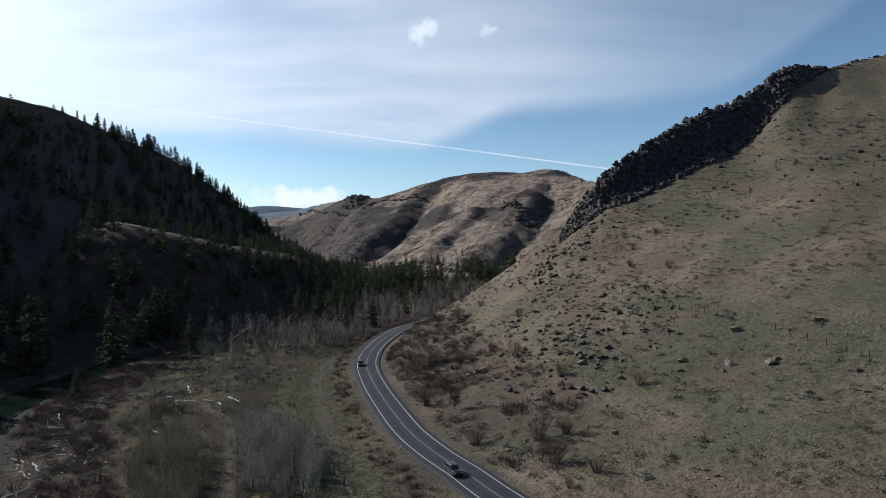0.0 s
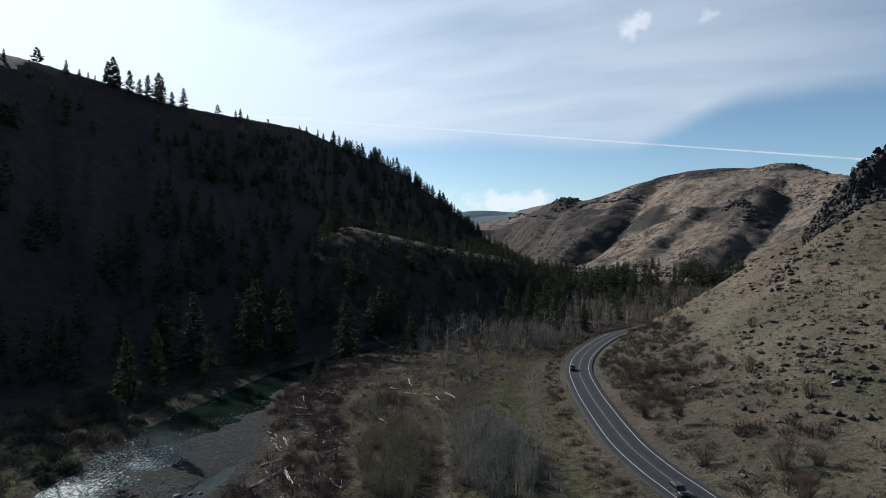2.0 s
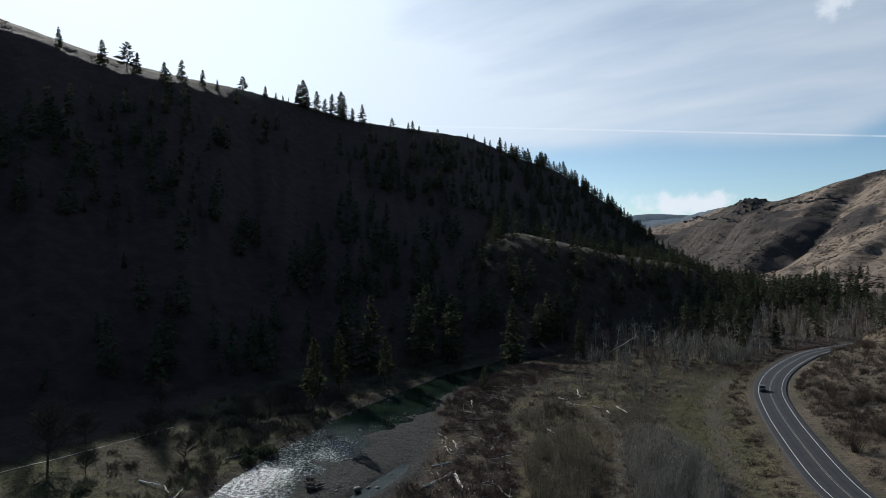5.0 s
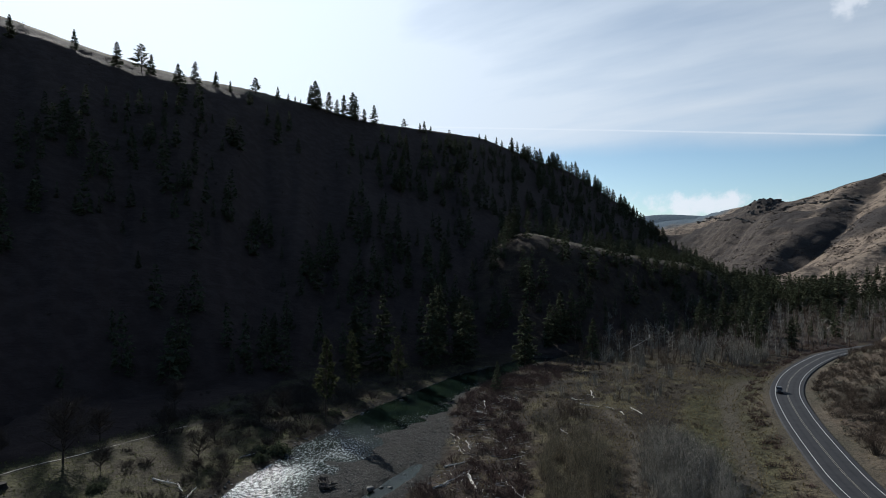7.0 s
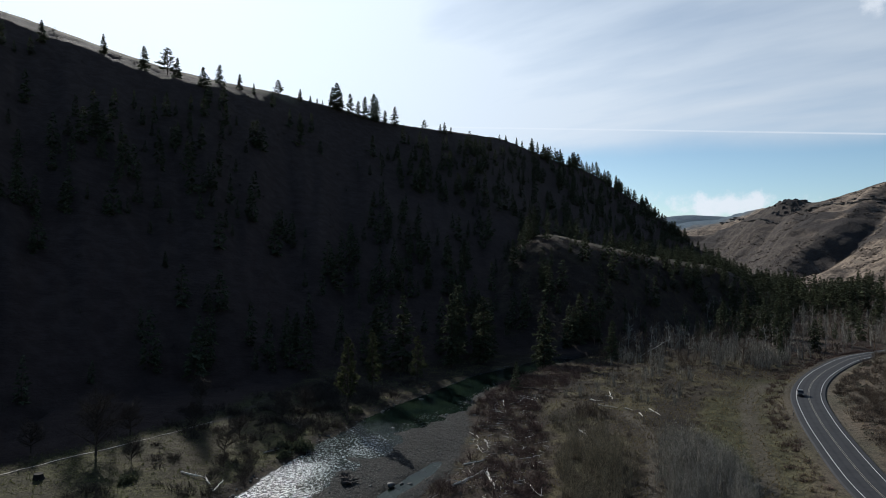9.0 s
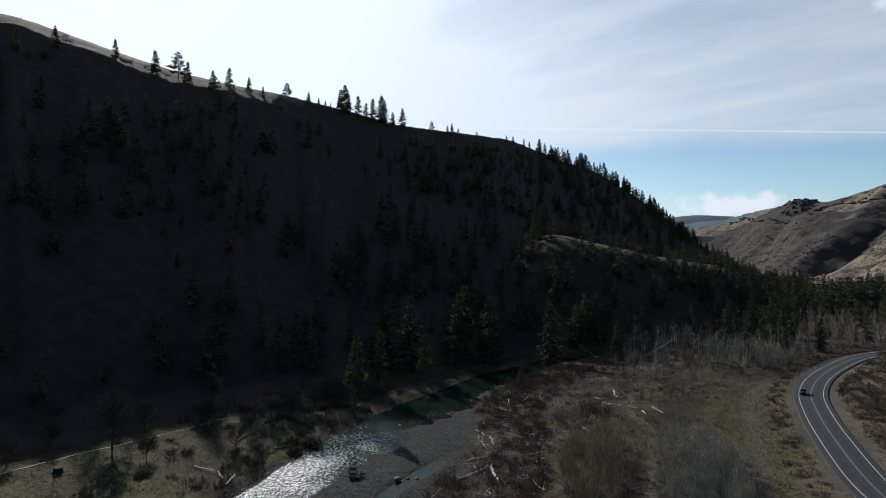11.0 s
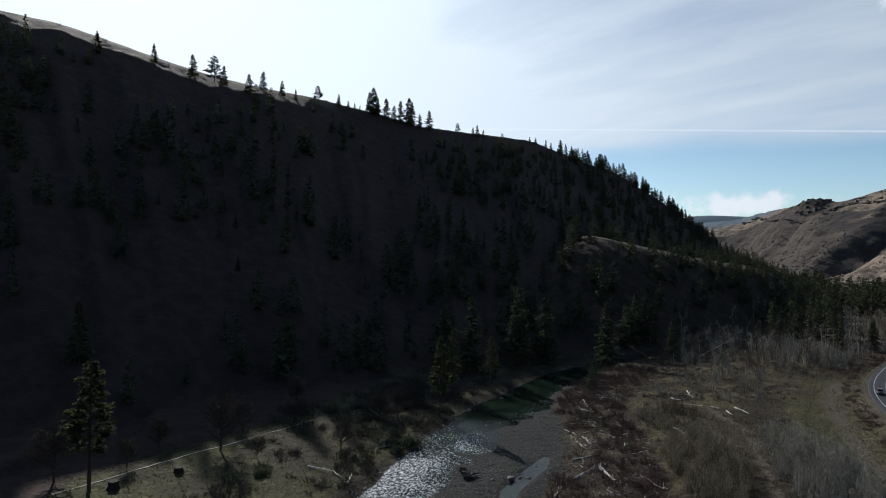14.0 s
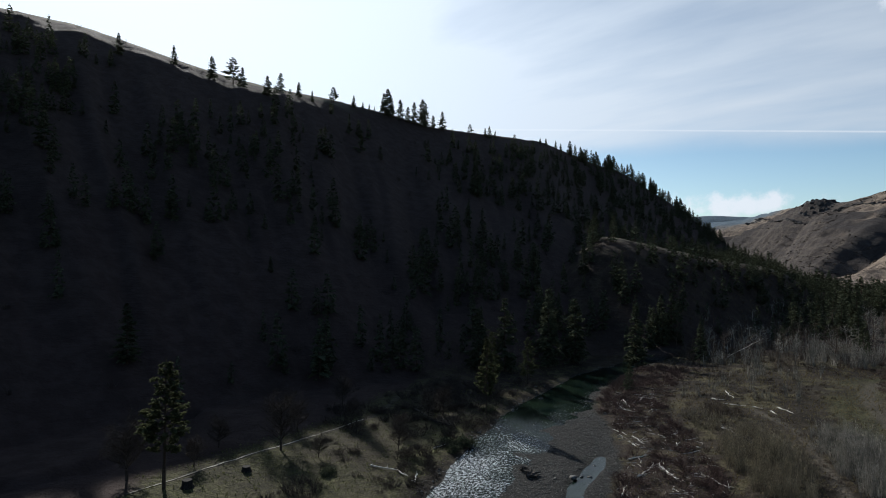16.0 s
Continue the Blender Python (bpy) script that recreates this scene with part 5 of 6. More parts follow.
rng = np.random.RandomState(37)
ROCKS = [rock_arrays(rng, 14, 0.75) for i in range(9)]
COBBLES = [rock_arrays(rng, 9, 0.6) for i in range(6)]
ROCK_MESH = [mesh_of("boulder", v, f, BOULDER) for v, f in ROCKS]
DARK_MESH = [mesh_of("boulder", v, f, BASALT) for v, f in ROCKS]
WET_MESH = [mesh_of("river_rock", v, f, RIVER_STONE, True) for v, f in ROCKS]

for i, (x, y, size) in enumerate(((81.8, 171.6, 3.9), (100, 164.2, 3.7), (83.2, 187.1, 1.4), (79.9, 149.1, 3.6), (72.4, 154.8, 3.1), (69.6, 151.8, 2.2), (63.3, 162.3, 3), (60.9, 157, 2), (91.1, 136.1, 2.7), (77.7, 130.6, 2.1), (86.9, 125.8, 1.6), (46.8, 161.6, 2.4), (44.4, 194.9, 3.2), (24.4, 159.8, 2),
                                  (23.2, 184.7, 2), (38.1, 222.5, 2.8), (27.4, 240.3, 2.6), (34.7, 220.3, 2.4), (46.8, 206.8, 2.6), (33.3, 199.8, 2.6), (50.6, 186.2, 2.4), (49.2, 222, 2.4), (56.5, 219.1, 2), (50.8, 172.5, 2.2), (15.2, 162.9, 1.2), (14.2, 132.9, 1.7), (82.1, 150.7, 2.2), (61.2, 177.6, 2.3), (36.7, 131, 2))):
    dark = 12 <= i <= 22
    ob = tagged(new("boulder", (DARK_MESH if dark else ROCK_MESH)[i % 9]), "dark angular boulder half sunk in the dry slope" if dark else "weathered tan boulder resting on the dry slope", "rock", "boulders on the slope")
    ob.matrix_world = pose(x, y, height(x, y) + size * 0.12, i * 20 % 30, i * 31 % 25, i * 77) @ Matrix.Diagonal((size * 1.1, size * 0.9, size * 0.8, 1))


def stones(seed, count, az_range, r_range, size, lump, level):
    rng = np.random.RandomState(seed)
    az, r = rng.uniform(*az_range, count * 8), np.sqrt(rng.uniform(r_range[0] ** 2, r_range[1] ** 2, count * 8))
    x, y = -r * np.sin(np.radians(az)), r * np.cos(np.radians(az))
    ok = (land(x, y)[5] > 0.5) & (side(ROAD_LINE, x, y) > 8) & (grid_noise(x / lump, y / lump, seed) > level)
    return np.column_stack([x, y, size[0] + (size[1] - size[0]) * rng.uniform(0, 1, len(x)) ** 3])[ok][:count]


scatter("loose_stones", "tan loose stones strewn over the slope", "rocks", stones(72, 2400, (-38, 5), (80, 360), (0.25, 1.3), 25, -0.1), COBBLES, BOULDER, 17, -0.1)
FALLEN = np.column_stack([np.random.RandomState(76).normal(0, 1, (90, 2)) * (9, 13) + (42, 208), 0.9 + 2.3 * np.random.RandomState(77).uniform(0, 1, 90) ** 2])
scatter("rock_field", "dark angular blocks fallen from the outcrop", "rocks", np.vstack([stones(73, 330, (-21, -6), (150, 255), (0.5, 2.6), 14, -0.02), stones(75, 380, (-36, -13), (300, 425), (0.5, 2.8), 14, -0.05)]), ROCKS, BASALT, 18, -0.18)


scatter("rock_field", "brown angular boulders lying in a loose field on the slope", "rocks", FALLEN, ROCKS, BOULDER, 118, -0.15)
scatter("rock_ledges", "brown broken rock ledges below the outcrop", "rocks", stones(74, 240, (-15, -6), (265, 348), (0.7, 3.2), 14, 0.05), ROCKS, BOULDER, 25, -0.12)
scatter("rock_ledges", "dark basalt rubble below the foot of the outcrop", "rocks", stones(174, 150, (-13.5, -8.5), (255, 340), (0.8, 3.4), 12, 0.1), ROCKS, BASALT, 125, -0.12)


def make_outcrop():
    rng = np.random.RandomState(81)
    root = thing("rock_outcrop", "dark columnar basalt outcrop of stacked blocks along the crest", "rock outcrop")
    heap = Heap()
    n = 1400
    az = rng.uniform(-31.8, -10.8, n)
    ridge = np.interp(az, (-35.6, -29, -25, -20.8, -15, -11.2), (466, 430, 404, 382, 356, 343))
    deep = np.interp(az, (-32, -30, -27, -20, -15, -12, -10.8), (3, 14, 25, 24, 19, 13, 6))
    r = ridge + 3 - (deep + 3) * rng.uniform(0, 1, n) ** 0.9
    x, y = -r * np.sin(np.radians(az)), r * np.cos(np.radians(az))
    z = land(x, y)[0]
    for i in range(n):
        s = rng.uniform(1.5, 4.4) * (0.7 if az[i] > -13 else 1.0)
        tall = s * rng.uniform(0.9, 1.7)
        m = pose(x[i], y[i], z[i] + tall * 0.15, rng.uniform(-25, 25), rng.uniform(-25, 25), rng.uniform(0, 360)) @ Matrix.Diagonal((s, s * 0.85, tall, 1))
        if i < 290:
            ob = child("block", DARK_MESH[i % 9], root)
            ob.matrix_basis = m
        else:
            v, f = ROCKS[i % 9]
            heap.add(v @ np.array(m.to_3x3()).T + np.array(m.translation), f)
    tagged(child("rubble", heap.mesh("rubble", BASALT), root, "smaller broken basalt blocks"), kind="stuff")
    # low rim of blocks where the crest runs on
    spots = []
    for a in rng.uniform(-40, -31, 130):
        rr = float(np.interp(a, (-40, -35.6, -29), (470, 466, 430))) + rng.uniform(-6, 2)
        spots.append((*polar(a, rr), rng.uniform(0.8, 2.4)))
    scatter("crest_rocks", "dark broken blocks along the hill crest", "rocks", spots, ROCKS, BASALT, 19, -0.15)


make_outcrop()


def far_cliffs():
    """Dark cliff bands on the far hills."""
    rng = np.random.RandomState(82)
    for label, az0, az1, dr, count, size in (("dark cliff band below the far ridge", 6.9, 1.5, -260, 70, (6, 14)), ("dark rock shoulder on the bare far hill", -5.2, -8.9, -590, 70, (7, 16)), ("dark cliff band above the far valley", 13.0, 8.6, -260, 90, (6, 15))):
        heap = Heap()
        for k in rng.uniform(0, 1, count):
            az = az0 + (az1 - az0) * k
            r = float(np.interp(az, (-10.4, -5, 0, 7, 9, 12), (2150, 2250, 2350, 2520, 2540, 2900))) + dr + rng.normal(0, 16) + 30 * math.sin(k * 7)
            x, y = polar(az, r)
            s = rng.uniform(*size)
            v, f = ROCKS[rng.randint(9)]
            heap.add(v * (s * 1.5, s * 1.1, s * 0.95) + (x, y, height(x, y) + s * 0.02), f)
        tagged(new("cliff", heap.mesh("cliff", BASALT)), label, "cliff", kind="stuff")


far_cliffs()


def rock_knob():
    """The blocky dark knob on the far skyline."""
    rng = np.random.RandomState(86)
    heap = Heap()
    for _ in range(54):
        u, w = rng.uniform(-1, 1), rng.uniform(-1, 1)
        x, y = -337.5 + u * 48, 2395 + w * 55
        s = rng.uniform(14, 25) * (1.15 - 0.35 * abs(u))
        v, f = ROCKS[rng.randint(9)]
        heap.add(v * (s, s * 0.9, s * rng.uniform(1.0, 1.5)) + (x, y, height(x, y) - s * 0.22), f)
    tagged(new("rock_knob", heap.mesh("rock_knob", BASALT)), "dark blocky basalt knob on the far ridge", "cliff", kind="stuff")


rock_knob()

# river: rocks in and beside the water, cobbles on the bar
for i, (x, y, s) in enumerate(((-125.6, 106.9, 1.8), (-135.5, 136.8, 1.2), (-138.8, 149.5, 1.6), (-123.8, 137.5, 1.4), (-140.6, 171.5, 1.8), (-120.1, 158.5, 1.5), (-150, 184.2, 1.3), (-108.7, 90, 1.2), (-92.8, 102, 2.2), (-92, 104.9, 1.2), (-90.6, 106.1, 1.4), (-93.3, 114.5, 1.0), (-124.7, 114.3, 1.2), (-96, 99, 0.9))):
    ob = tagged(new("river_rock", WET_MESH[i % 9]), "rounded wet grey rock standing in the river", "rock", "river rocks")
    ob.matrix_world = pose(x, y, max(height(x, y), -0.3) + s * 0.15, 0, 0, i * 50) @ Matrix.Diagonal((s * 1.2, s, s * 0.8, 1))


def on_bar(x, y):
    left, water, gravel = banks(y)
    return (x > water - 3) & (x < gravel + 1.5) & (y > 70)


scatter("cobbles", "grey cobbles covering the gravel bar", "stones", region(83, 4200, (-145, -60), (70, 215), on_bar, (0.14, 0.5)), COBBLES, RIVER_STONE, 20, -0.15)
scatter("bank_stones", "grey stones along the water's edge", "stones", region(84, 500, (-170, -60), (60, 260), lambda x, y: np.abs(banks(y)[0] - x - 0.5) < 2.0, (0.3, 1.0)), COBBLES, RIVER_STONE, 21, -0.15)

# ---------------------------------------------------------------- dead wood
def log(x0, y0, x1, y1, thick, mat, label, lift0=0.25, lift1=0.35, name="fallen_log", branches=3):
    rng = np.random.RandomState(int(abs(x0 * 31 + y1 * 17)) % 9999)
    a, b = np.array((x0, y0, height(x0, y0) + lift0)), np.array((x1, y1, height(x1, y1) + lift1))
    length = np.linalg.norm(b - a)
    n = 6
    t = np.linspace(0, 1, n)[:, None]
    p = a + (b - a) * t + rng.normal(0, 0.018 * length, (n, 3)) * (1, 1, 0.4)
    rad = thick * (1 - 0.65 * t[:, 0]) * rng.uniform(0.88, 1.12, n)
    trunk = tagged(new(name, mesh_of(name, *tube(p, rad), mat)), label, "log", "fallen logs")
    for i in rng.randint(1, n, branches):
        child("branch", mesh_of("branch", *rods(p[i], p[i] + rng.normal(0, 0.14 * length, 3) * (1, 1, 0.3) + (0, 0, 0.09 * length), thick * 0.4, thick * 0.12, 4), mat), trunk)
    for way in rng.normal(0, thick * 1.7, (4, 3)):
        child("root", mesh_of("root", *rods(p[0], p[0] + way, thick * 0.5, thick * 0.15, 4), mat), trunk)
    return trunk


for x0, y0, x1, y1 in ((-87.4, 196.3, -84.4, 194.4), (-81.8, 188.7, -75.2, 188.1), (-86.7, 209.4, -81.1, 198.7), (-72.9, 189.1, -69.6, 187), (-67, 185, -64.7, 181.4), (-66.9, 192.2, -61, 185.7), (-75.3, 160.7, -70.3, 155.3), (-67.4, 117.7, -61.8, 112.7), (-92.9, 136, -88.4, 131.6), (-94.5, 142.1, -88.6, 135),
                       (-80.4, 108.5, -80.7, 121), (-87.9, 122.8, -84.6, 128.4), (-79.4, 97.6, -80.7, 103.1), (-115.1, 178.8, -108.7, 170.3), (-113.7, 183.2, -107, 172.5), (-109.9, 190.8, -103.8, 188), (-108.2, 182.3, -109.2, 189.4), (-108.7, 169.8, -102.8, 168.3)):
    log(x0, y0, x1, y1, 0.20, DRIFTWOOD, "bleached white driftwood log lying on the meadow")
log(-78.9, 119, -72.6, 112.7, 0.42, DRIFTWOOD, "thick bleached driftwood log with broken roots", 0.35, 0.4)
for x0, y0, x1, y1 in ((-130.3, 96.7, -129.6, 101.2), (-133.5, 76.5, -125.4, 77.6), (-126, 78.1, -120.5, 75.5), (-117.9, 74.8, -121.1, 79.3)):
    log(x0, y0, x1, y1, 0.2, DRIFTWOOD, "pale forked driftwood branch on the terrace edge", 0.3, 0.6)
for x0, y0, x1, y1 in ((-160, 123, -139, 115.9), (-149.8, 123.6, -138.7, 116.3), (-148.2, 117.4, -139.3, 116.9), (-98.3, 150.7, -94.1, 152.2), (-121, 192, -108, 186), (-118, 205, -100, 203), (-104, 160, -93, 163)):
    log(x0, y0, x1, y1, 0.28, DARK_LOG, "dark fallen tree trunk with broken branches on the bank", 0.4, 0.5, branches=7)
log(-109.2, 303.7, -93, 297, 0.2, DRIFTWOOD, "pale dead trunk leaning among the aspens", 0.2, 9.5, "leaning_snag")
scatter("drift_wood_litter", "pale broken sticks and driftwood along the bank", "driftwood", region(85, 190, (-122, -62), (95, 215), lambda x, y: (x - banks(y)[2] > 2) & (x - banks(y)[2] < 24), (1.0, 3.2)), [rods(*(lambda q: (q, q + rng.normal(0, 0.5, (3, 3)) * (1, 1, 0.12)))(rng.normal(0, 0.35, (3, 3)) * (1, 1, 0.1)), 0.045, 0.02, 4) for i in range(6)], DRIFTWOOD, 22, -0.05)


def root_mass(x, y, size, mat, label, name="root_mass"):
    rng = np.random.RandomState(int(abs(x * 10)))
    heap = Heap()
    n = 20
    d = rng.normal(0, 1, (n, 3))
    d[:, 2] = np.abs(d[:, 2]) * 0.7
    d /= np.linalg.norm(d, axis=1, keepdims=True)
    mid = d * size * 0.45 + rng.normal(0, 0.1, (n, 3)) * size
    tip = d * size * rng.uniform(0.6, 1.1, (n, 1)) + rng.normal(0, 0.15, (n, 3)) * size
    heap.add(*rods(np.zeros((n, 3)), mid, 0.26 * size, 0.13 * size, 6))
    heap.add(*rods(mid, tip, 0.13 * size, 0.03 * size, 5))
    ob = tagged(new(name, heap.mesh(name, mat)), label, "stump")
    ob.matrix_world = pose(x, y, height(x, y) + 0.1)


root_mass(-101.5, 97.2, 2.4, DARK_LOG, "dark washed-up root mass stranded on the gravel bar")
root_mass(-104.5, 99.5, 1.6, DARK_LOG, "dark washed-up root mass stranded on the gravel bar")
bare_tree(3.5, 168.4, 5.5, 1, "grey dead broken tree standing on the slope", BROAD)


CHARRED = material("charred_wood", two_tone((0.012, 0.011, 0.010), (0.035, 0.030, 0.027), 2.0, 0.2, 0.95, 0.6))


def stump(x, y, tall, wide):
    rng = np.random.RandomState(int(abs(x * 7)))
    a = np.linspace(0, 2 * np.pi, 13)[:-1]
    bm = bmesh.new()
    low = [bm.verts.new((math.cos(t) * wide * rng.uniform(1.1, 1.5), math.sin(t) * wide * rng.uniform(1.1, 1.5), -0.2)) for t in a]
    mid = [bm.verts.new((math.cos(t) * wide, math.sin(t) * wide, tall * 0.4)) for t in a]
    top = [bm.verts.new((math.cos(t) * wide * 0.9, math.sin(t) * wide * 0.9, tall * (0.92 + 0.03 * math.cos(t + wide * 9)))) for t in a]
    for i in range(12):
        j = (i + 1) % 12
        bm.faces.new((low[i], low[j], mid[j], mid[i]))
        bm.faces.new((mid[i], mid[j], top[j], top[i]))
    bm.faces.new(top)
    ob = tagged(solid("stump", bm, CHARRED), "black burnt tree stump on the grassy terrace", "stump", "stumps")
    ob.matrix_world = pose(x, y, height(x, y))


stump(-152.3, 40.4, 1.9, 1.1)
stump(-151.4, 54.3, 1.3, 1.0)
for k, (x0, y0, x1, y1) in enumerate(((8, 203, 15, 204.5), (9, 205, 16, 202.5), (10, 202, 15.5, 206), (17, 201, 21, 199))):
    log(x0, y0, x1, y1, 0.22, DARK_LOG if k % 2 else DRIFTWOOD, "grey weathered log in a heap on the slope", 0.3, 0.5)

# ---------------------------------------------------------------- fences and posts
def fence(name, label, points, spacing, tall, wires):
    line = spline(points, 0.5)
    steps = np.concatenate([[0], np.cumsum(np.linalg.norm(np.diff(line, axis=0), axis=1))])
    at = np.arange(0, steps[-1], spacing)
    px, py = np.interp(at, steps, line[:, 0]), np.interp(at, steps, line[:, 1])
    pz = land(px, py)[0]
    root = thing(name, label, "fence")
    me = mesh_of("post", *rods([(0, 0, -0.3)], [(0, 0, tall)], 0.13, 0.11, 6), POST_STEEL)
    for x, y, z in zip(px, py, pz):
        child("post", me, root).matrix_basis = pose(x, y, z, (x * 7) % 5 - 2.5, (y * 7) % 5 - 2.5, 0)
    p = np.column_stack([px, py, pz])
    for w in wires:
        child("wire", mesh_of("wire", *rods(p[:-1] + (0, 0, w), p[1:] + (0, 0, w), 0.007, 0.007, 3), STEEL), root)


fence("wire_fence", "thin steel post and wire fence crossing the dry slope", [(57, 274), (60, 262), (68, 232), (74.6, 209.5), (81, 192), (87, 177), (91.4, 158), (95.2, 145), (98, 137), (103, 120)], 5.4, 1.75, (0.5, 1.0, 1.5))
fence("meadow_fence", "short run of dark steel fence posts in the meadow", [(-30, 146), (-23.9, 129.9), (-20.7, 123.5), (-17.1, 115.1), (-13, 104)], 7.2, 1.5, (0.5, 1.0, 1.35))
DARK_PAINT = material("dark_post_paint", two_tone((0.03, 0.03, 0.03), (0.06, 0.06, 0.06), 4.0, 0.1, 0.6, 0.1))
REFLECTOR = material("white_reflector", two_tone((0.7, 0.7, 0.7), (0.8, 0.8, 0.8), 4.0, 0.05, 0.3, 0.0, 0.6))
for k, o in ((0.497, -6.0), (0.555, -6.0), (0.455, -6.0), (0.62, -6.0), (0.70, -6.0)):
    x, y, _ = along(ROAD_LINE, 1, 1, o, o, k, k)[0]
    post = thing("delineator_post", "slim dark roadside marker post with a pale reflector", "road post", "marker posts")
    child("post", mesh_of("post", *rods([(0, 0, -0.3)], [(0, 0, 1.25)], 0.06, 0.05, 6), DARK_PAINT), post)
    child("reflector", mesh_of("reflector", *rods([(0.0, -0.055, 0.98)], [(0, -0.055, 1.16)], 0.05, 0.05, 6), REFLECTOR), post, "pale round reflector")
    post.matrix_world = pose(x, y, height(x, y))


# ---------------------------------------------------------------- cars on the road
CAR_PAINT = material("black_car_paint", two_tone((0.012, 0.013, 0.015), (0.02, 0.021, 0.024), 3.0, 0.1, 0.38, 0.02, 0.3))
CAR_GLASS = material("dark_car_glass", two_tone((0.01, 0.011, 0.012), (0.015, 0.016, 0.018), 3.0, 0.05, 0.06, 0.0, 0.8))
TYRE = material("tyre_rubber", two_tone((0.015, 0.015, 0.015), (0.03, 0.03, 0.03), 6.0, 0.1, 0.9, 0.2))
CHROME = material("bright_metal", two_tone((0.20, 0.20, 0.21), (0.28, 0.28, 0.29), 6.0, 0.05, 0.25, 0.02, 0.5, 0.01, 0.9))
LAMP = material("clear_lamp_glass", two_tone((0.6, 0.6, 0.6), (0.75, 0.75, 0.75), 6.0, 0.05, 0.15, 0.0, 0.7))
RED_LAMP = material("red_lamp_glass", two_tone((0.25, 0.012, 0.01), (0.35, 0.02, 0.015), 6.0, 0.05, 0.15, 0.0, 0.7))


def boxed(name, lo, hi, mat, parent, bevel=0.03, label="", taper=None):
    """A box with rounded edges; taper: how far its top is drawn in, front, back and at the sides."""
    bm = bmesh.new()
    bmesh.ops.create_cube(bm, size=1.0)
    for v in bm.verts:
        up = v.co.z > 0
        v.co = [lo[i] + (hi[i] - lo[i]) * (v.co[i] + 0.5) for i in range(3)]
        if taper and up:
            v.co.y += -taper[0] if v.co.y > (lo[1] + hi[1]) / 2 else taper[1]
            v.co.x += -taper[2] if v.co.x > 0 else taper[2]
    bmesh.ops.bevel(bm, geom=bm.edges, offset=bevel, segments=2, affect="EDGES", profile=0.5)
    return solid(name, bm, mat, parent, label, True)


def sideways(name, x0, x1, radius, mat, parent, label=""):
    bm = bmesh.new()
    rings = [[bm.verts.new((x, math.cos(a) * r, math.sin(a) * r)) for a in np.linspace(0, 2 * np.pi, 19)[:-1]] for x, r in ((x0, radius * 0.86), (x0 + 0.03, radius), (x1 - 0.03, radius), (x1, radius * 0.86))]
    for one, two in zip(rings[:-1], rings[1:]):
        for i in range(18):
            bm.faces.new((one[i], one[(i + 1) % 18], two[(i + 1) % 18], two[i]))
    bm.faces.new(rings[0][::-1])
    bm.faces.new(rings[-1])
    bmesh.ops.recalc_face_normals(bm, faces=bm.faces)
    return solid(name, bm, mat, parent, label)


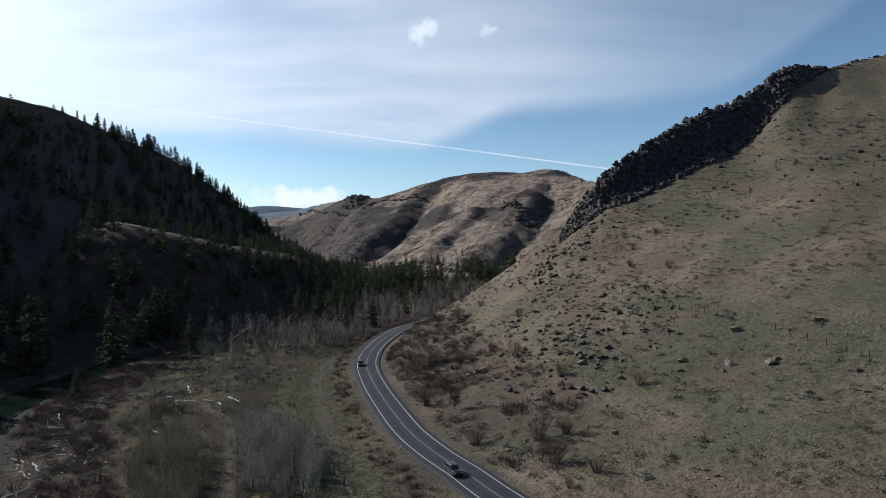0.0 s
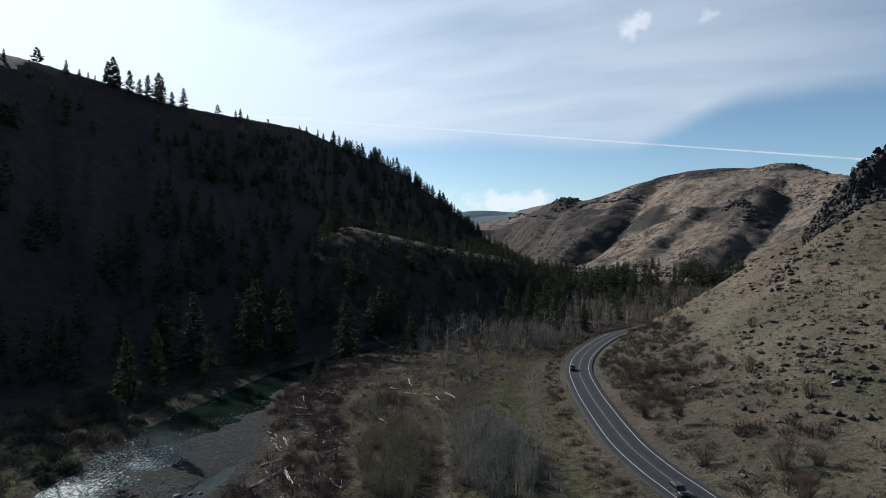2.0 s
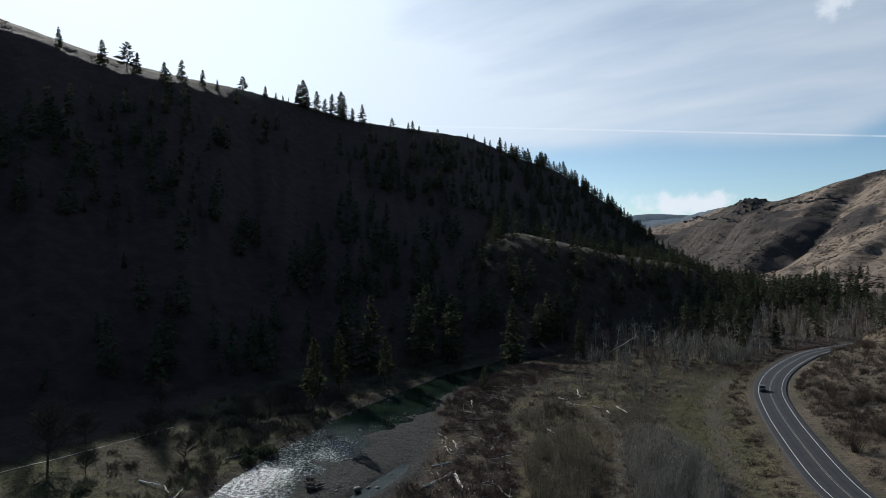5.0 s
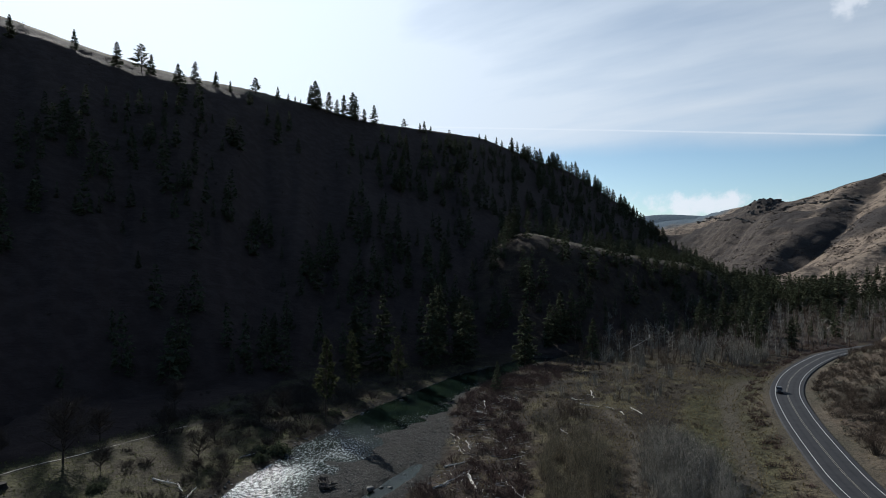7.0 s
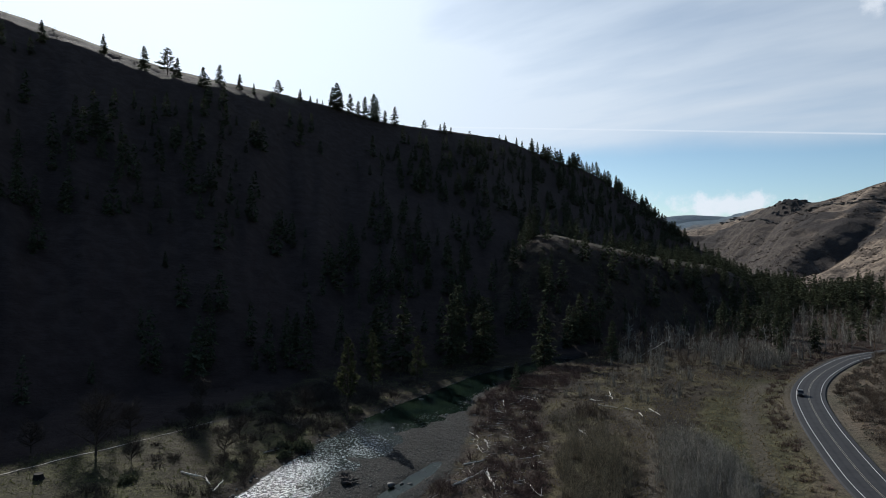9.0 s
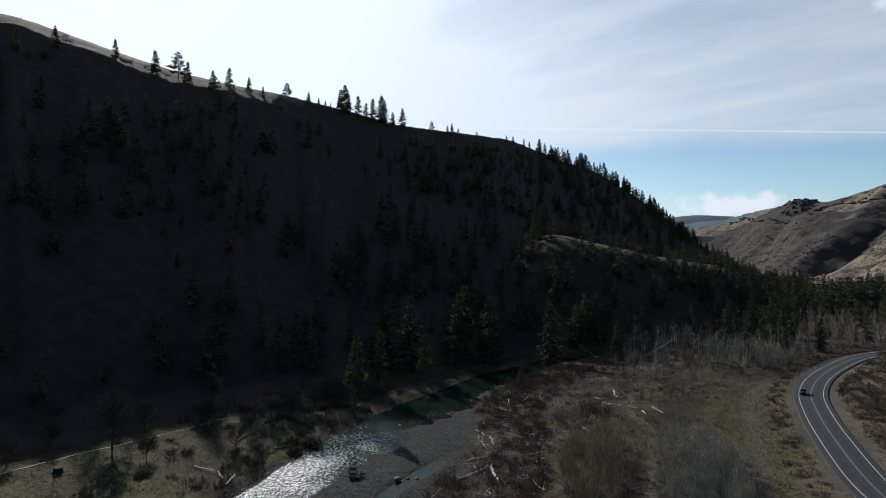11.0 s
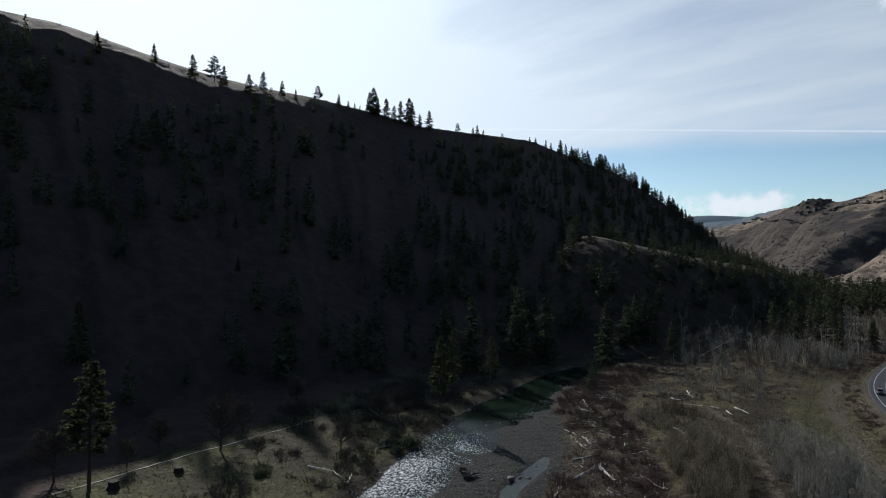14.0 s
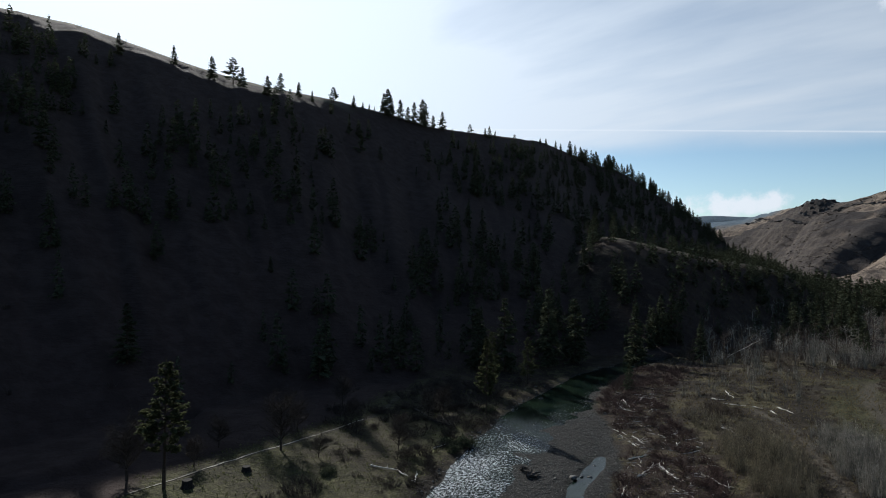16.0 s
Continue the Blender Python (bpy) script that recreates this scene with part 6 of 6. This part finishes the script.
def car():
    """A large estate car; its front looks along +y."""
    root = thing("car", "black sport utility vehicle driving on the asphalt road", "car", "cars on the road")
    body = boxed("body", (-0.95, -2.35, 0.38), (0.95, 2.35, 1.05), CAR_PAINT, root, 0.10, "", (0.08, 0.04, 0.05))
    boxed("bonnet", (-0.86, 1.0, 1.0), (0.86, 2.2, 1.13), CAR_PAINT, body, 0.05, "", (0.12, 0.0, 0.05))
    boxed("cabin", (-0.90, -2.25, 1.0), (0.90, 1.15, 1.80), CAR_PAINT, root, 0.09, "", (0.75, 0.25, 0.16))
    boxed("windscreen", (-0.74, 0.45, 1.12), (0.74, 1.13, 1.70), CAR_GLASS, root, 0.03, "sloping dark windscreen", (0.60, 0.05, 0.08))
    boxed("rear_window", (-0.70, -2.27, 1.18), (0.70, -2.0, 1.66), CAR_GLASS, root, 0.03, "dark rear window", (0.05, 0.16, 0.07))
    for sx in (-1, 1):
        for y0, y1 in ((-1.95, -1.15), (-1.05, -0.25), (-0.15, 0.55)):
            lo, hi = sorted((sx * 0.80, sx * 0.895))
            pane = boxed("side_window", (lo, y0, 1.16), (hi, y1, 1.62), CAR_GLASS, root, 0.02, "dark side window")
            pane.matrix_basis = Matrix.Rotation(radians(-sx * 6), 4, "Y") @ Matrix.Translation((sx * 0.14, 0, 0.0))
        boxed("roof_rail", (sx * 0.66 - 0.03, -1.7, 1.82), (sx * 0.66 + 0.03, 0.2, 1.88), STEEL, root, 0.015, "grey roof rail")
        boxed("mirror", (sx * 1.02 - 0.09, 0.55, 1.10), (sx * 1.02 + 0.09, 0.75, 1.27), CAR_PAINT, root, 0.03)
        boxed("headlight", (sx * 0.70 - 0.18, 2.27, 0.78), (sx * 0.70 + 0.18, 2.37, 0.95), LAMP, root, 0.03, "clear headlight")
        boxed("tail_light", (sx * 0.84 - 0.08, -2.39, 0.85), (sx * 0.84 + 0.08, -2.28, 1.25), RED_LAMP, root, 0.03, "red tail light")
        boxed("sill", (sx * 0.96 - 0.05, -1.0, 0.33), (sx * 0.96 + 0.05, 1.0, 0.43), CHROME, root, 0.02, "bright side step")
        for y in (-1.45, 1.45):
            wheel = new("wheel")
            wheel.parent = root
            wheel.matrix_basis = Matrix.Translation((sx * 0.84, y, 0.38))
            sideways("tyre", -0.12, 0.12, 0.38, TYRE, wheel)
            sideways("rim", -0.13, 0.13, 0.24, CHROME, wheel, "bright alloy rim")
    boxed("front_bumper", (-0.93, 2.25, 0.36), (0.93, 2.45, 0.68), CAR_PAINT, root, 0.06)
    boxed("rear_bumper", (-0.93, -2.46, 0.40), (0.93, -2.28, 0.66), CHROME, root, 0.05, "bright rear bumper")
    boxed("grille", (-0.48, 2.30, 0.76), (0.48, 2.40, 0.96), CHROME, root, 0.03, "bright grille")
    return root


first_car = car()
first_car.matrix_world = pose(2.3, 122.0, ROAD_Z + 0.05, 0, 0, 180 + 26)
copy_thing(first_car, pose(-31.3, 236.5, ROAD_Z + 0.05, 0, 0, 180 + 9))
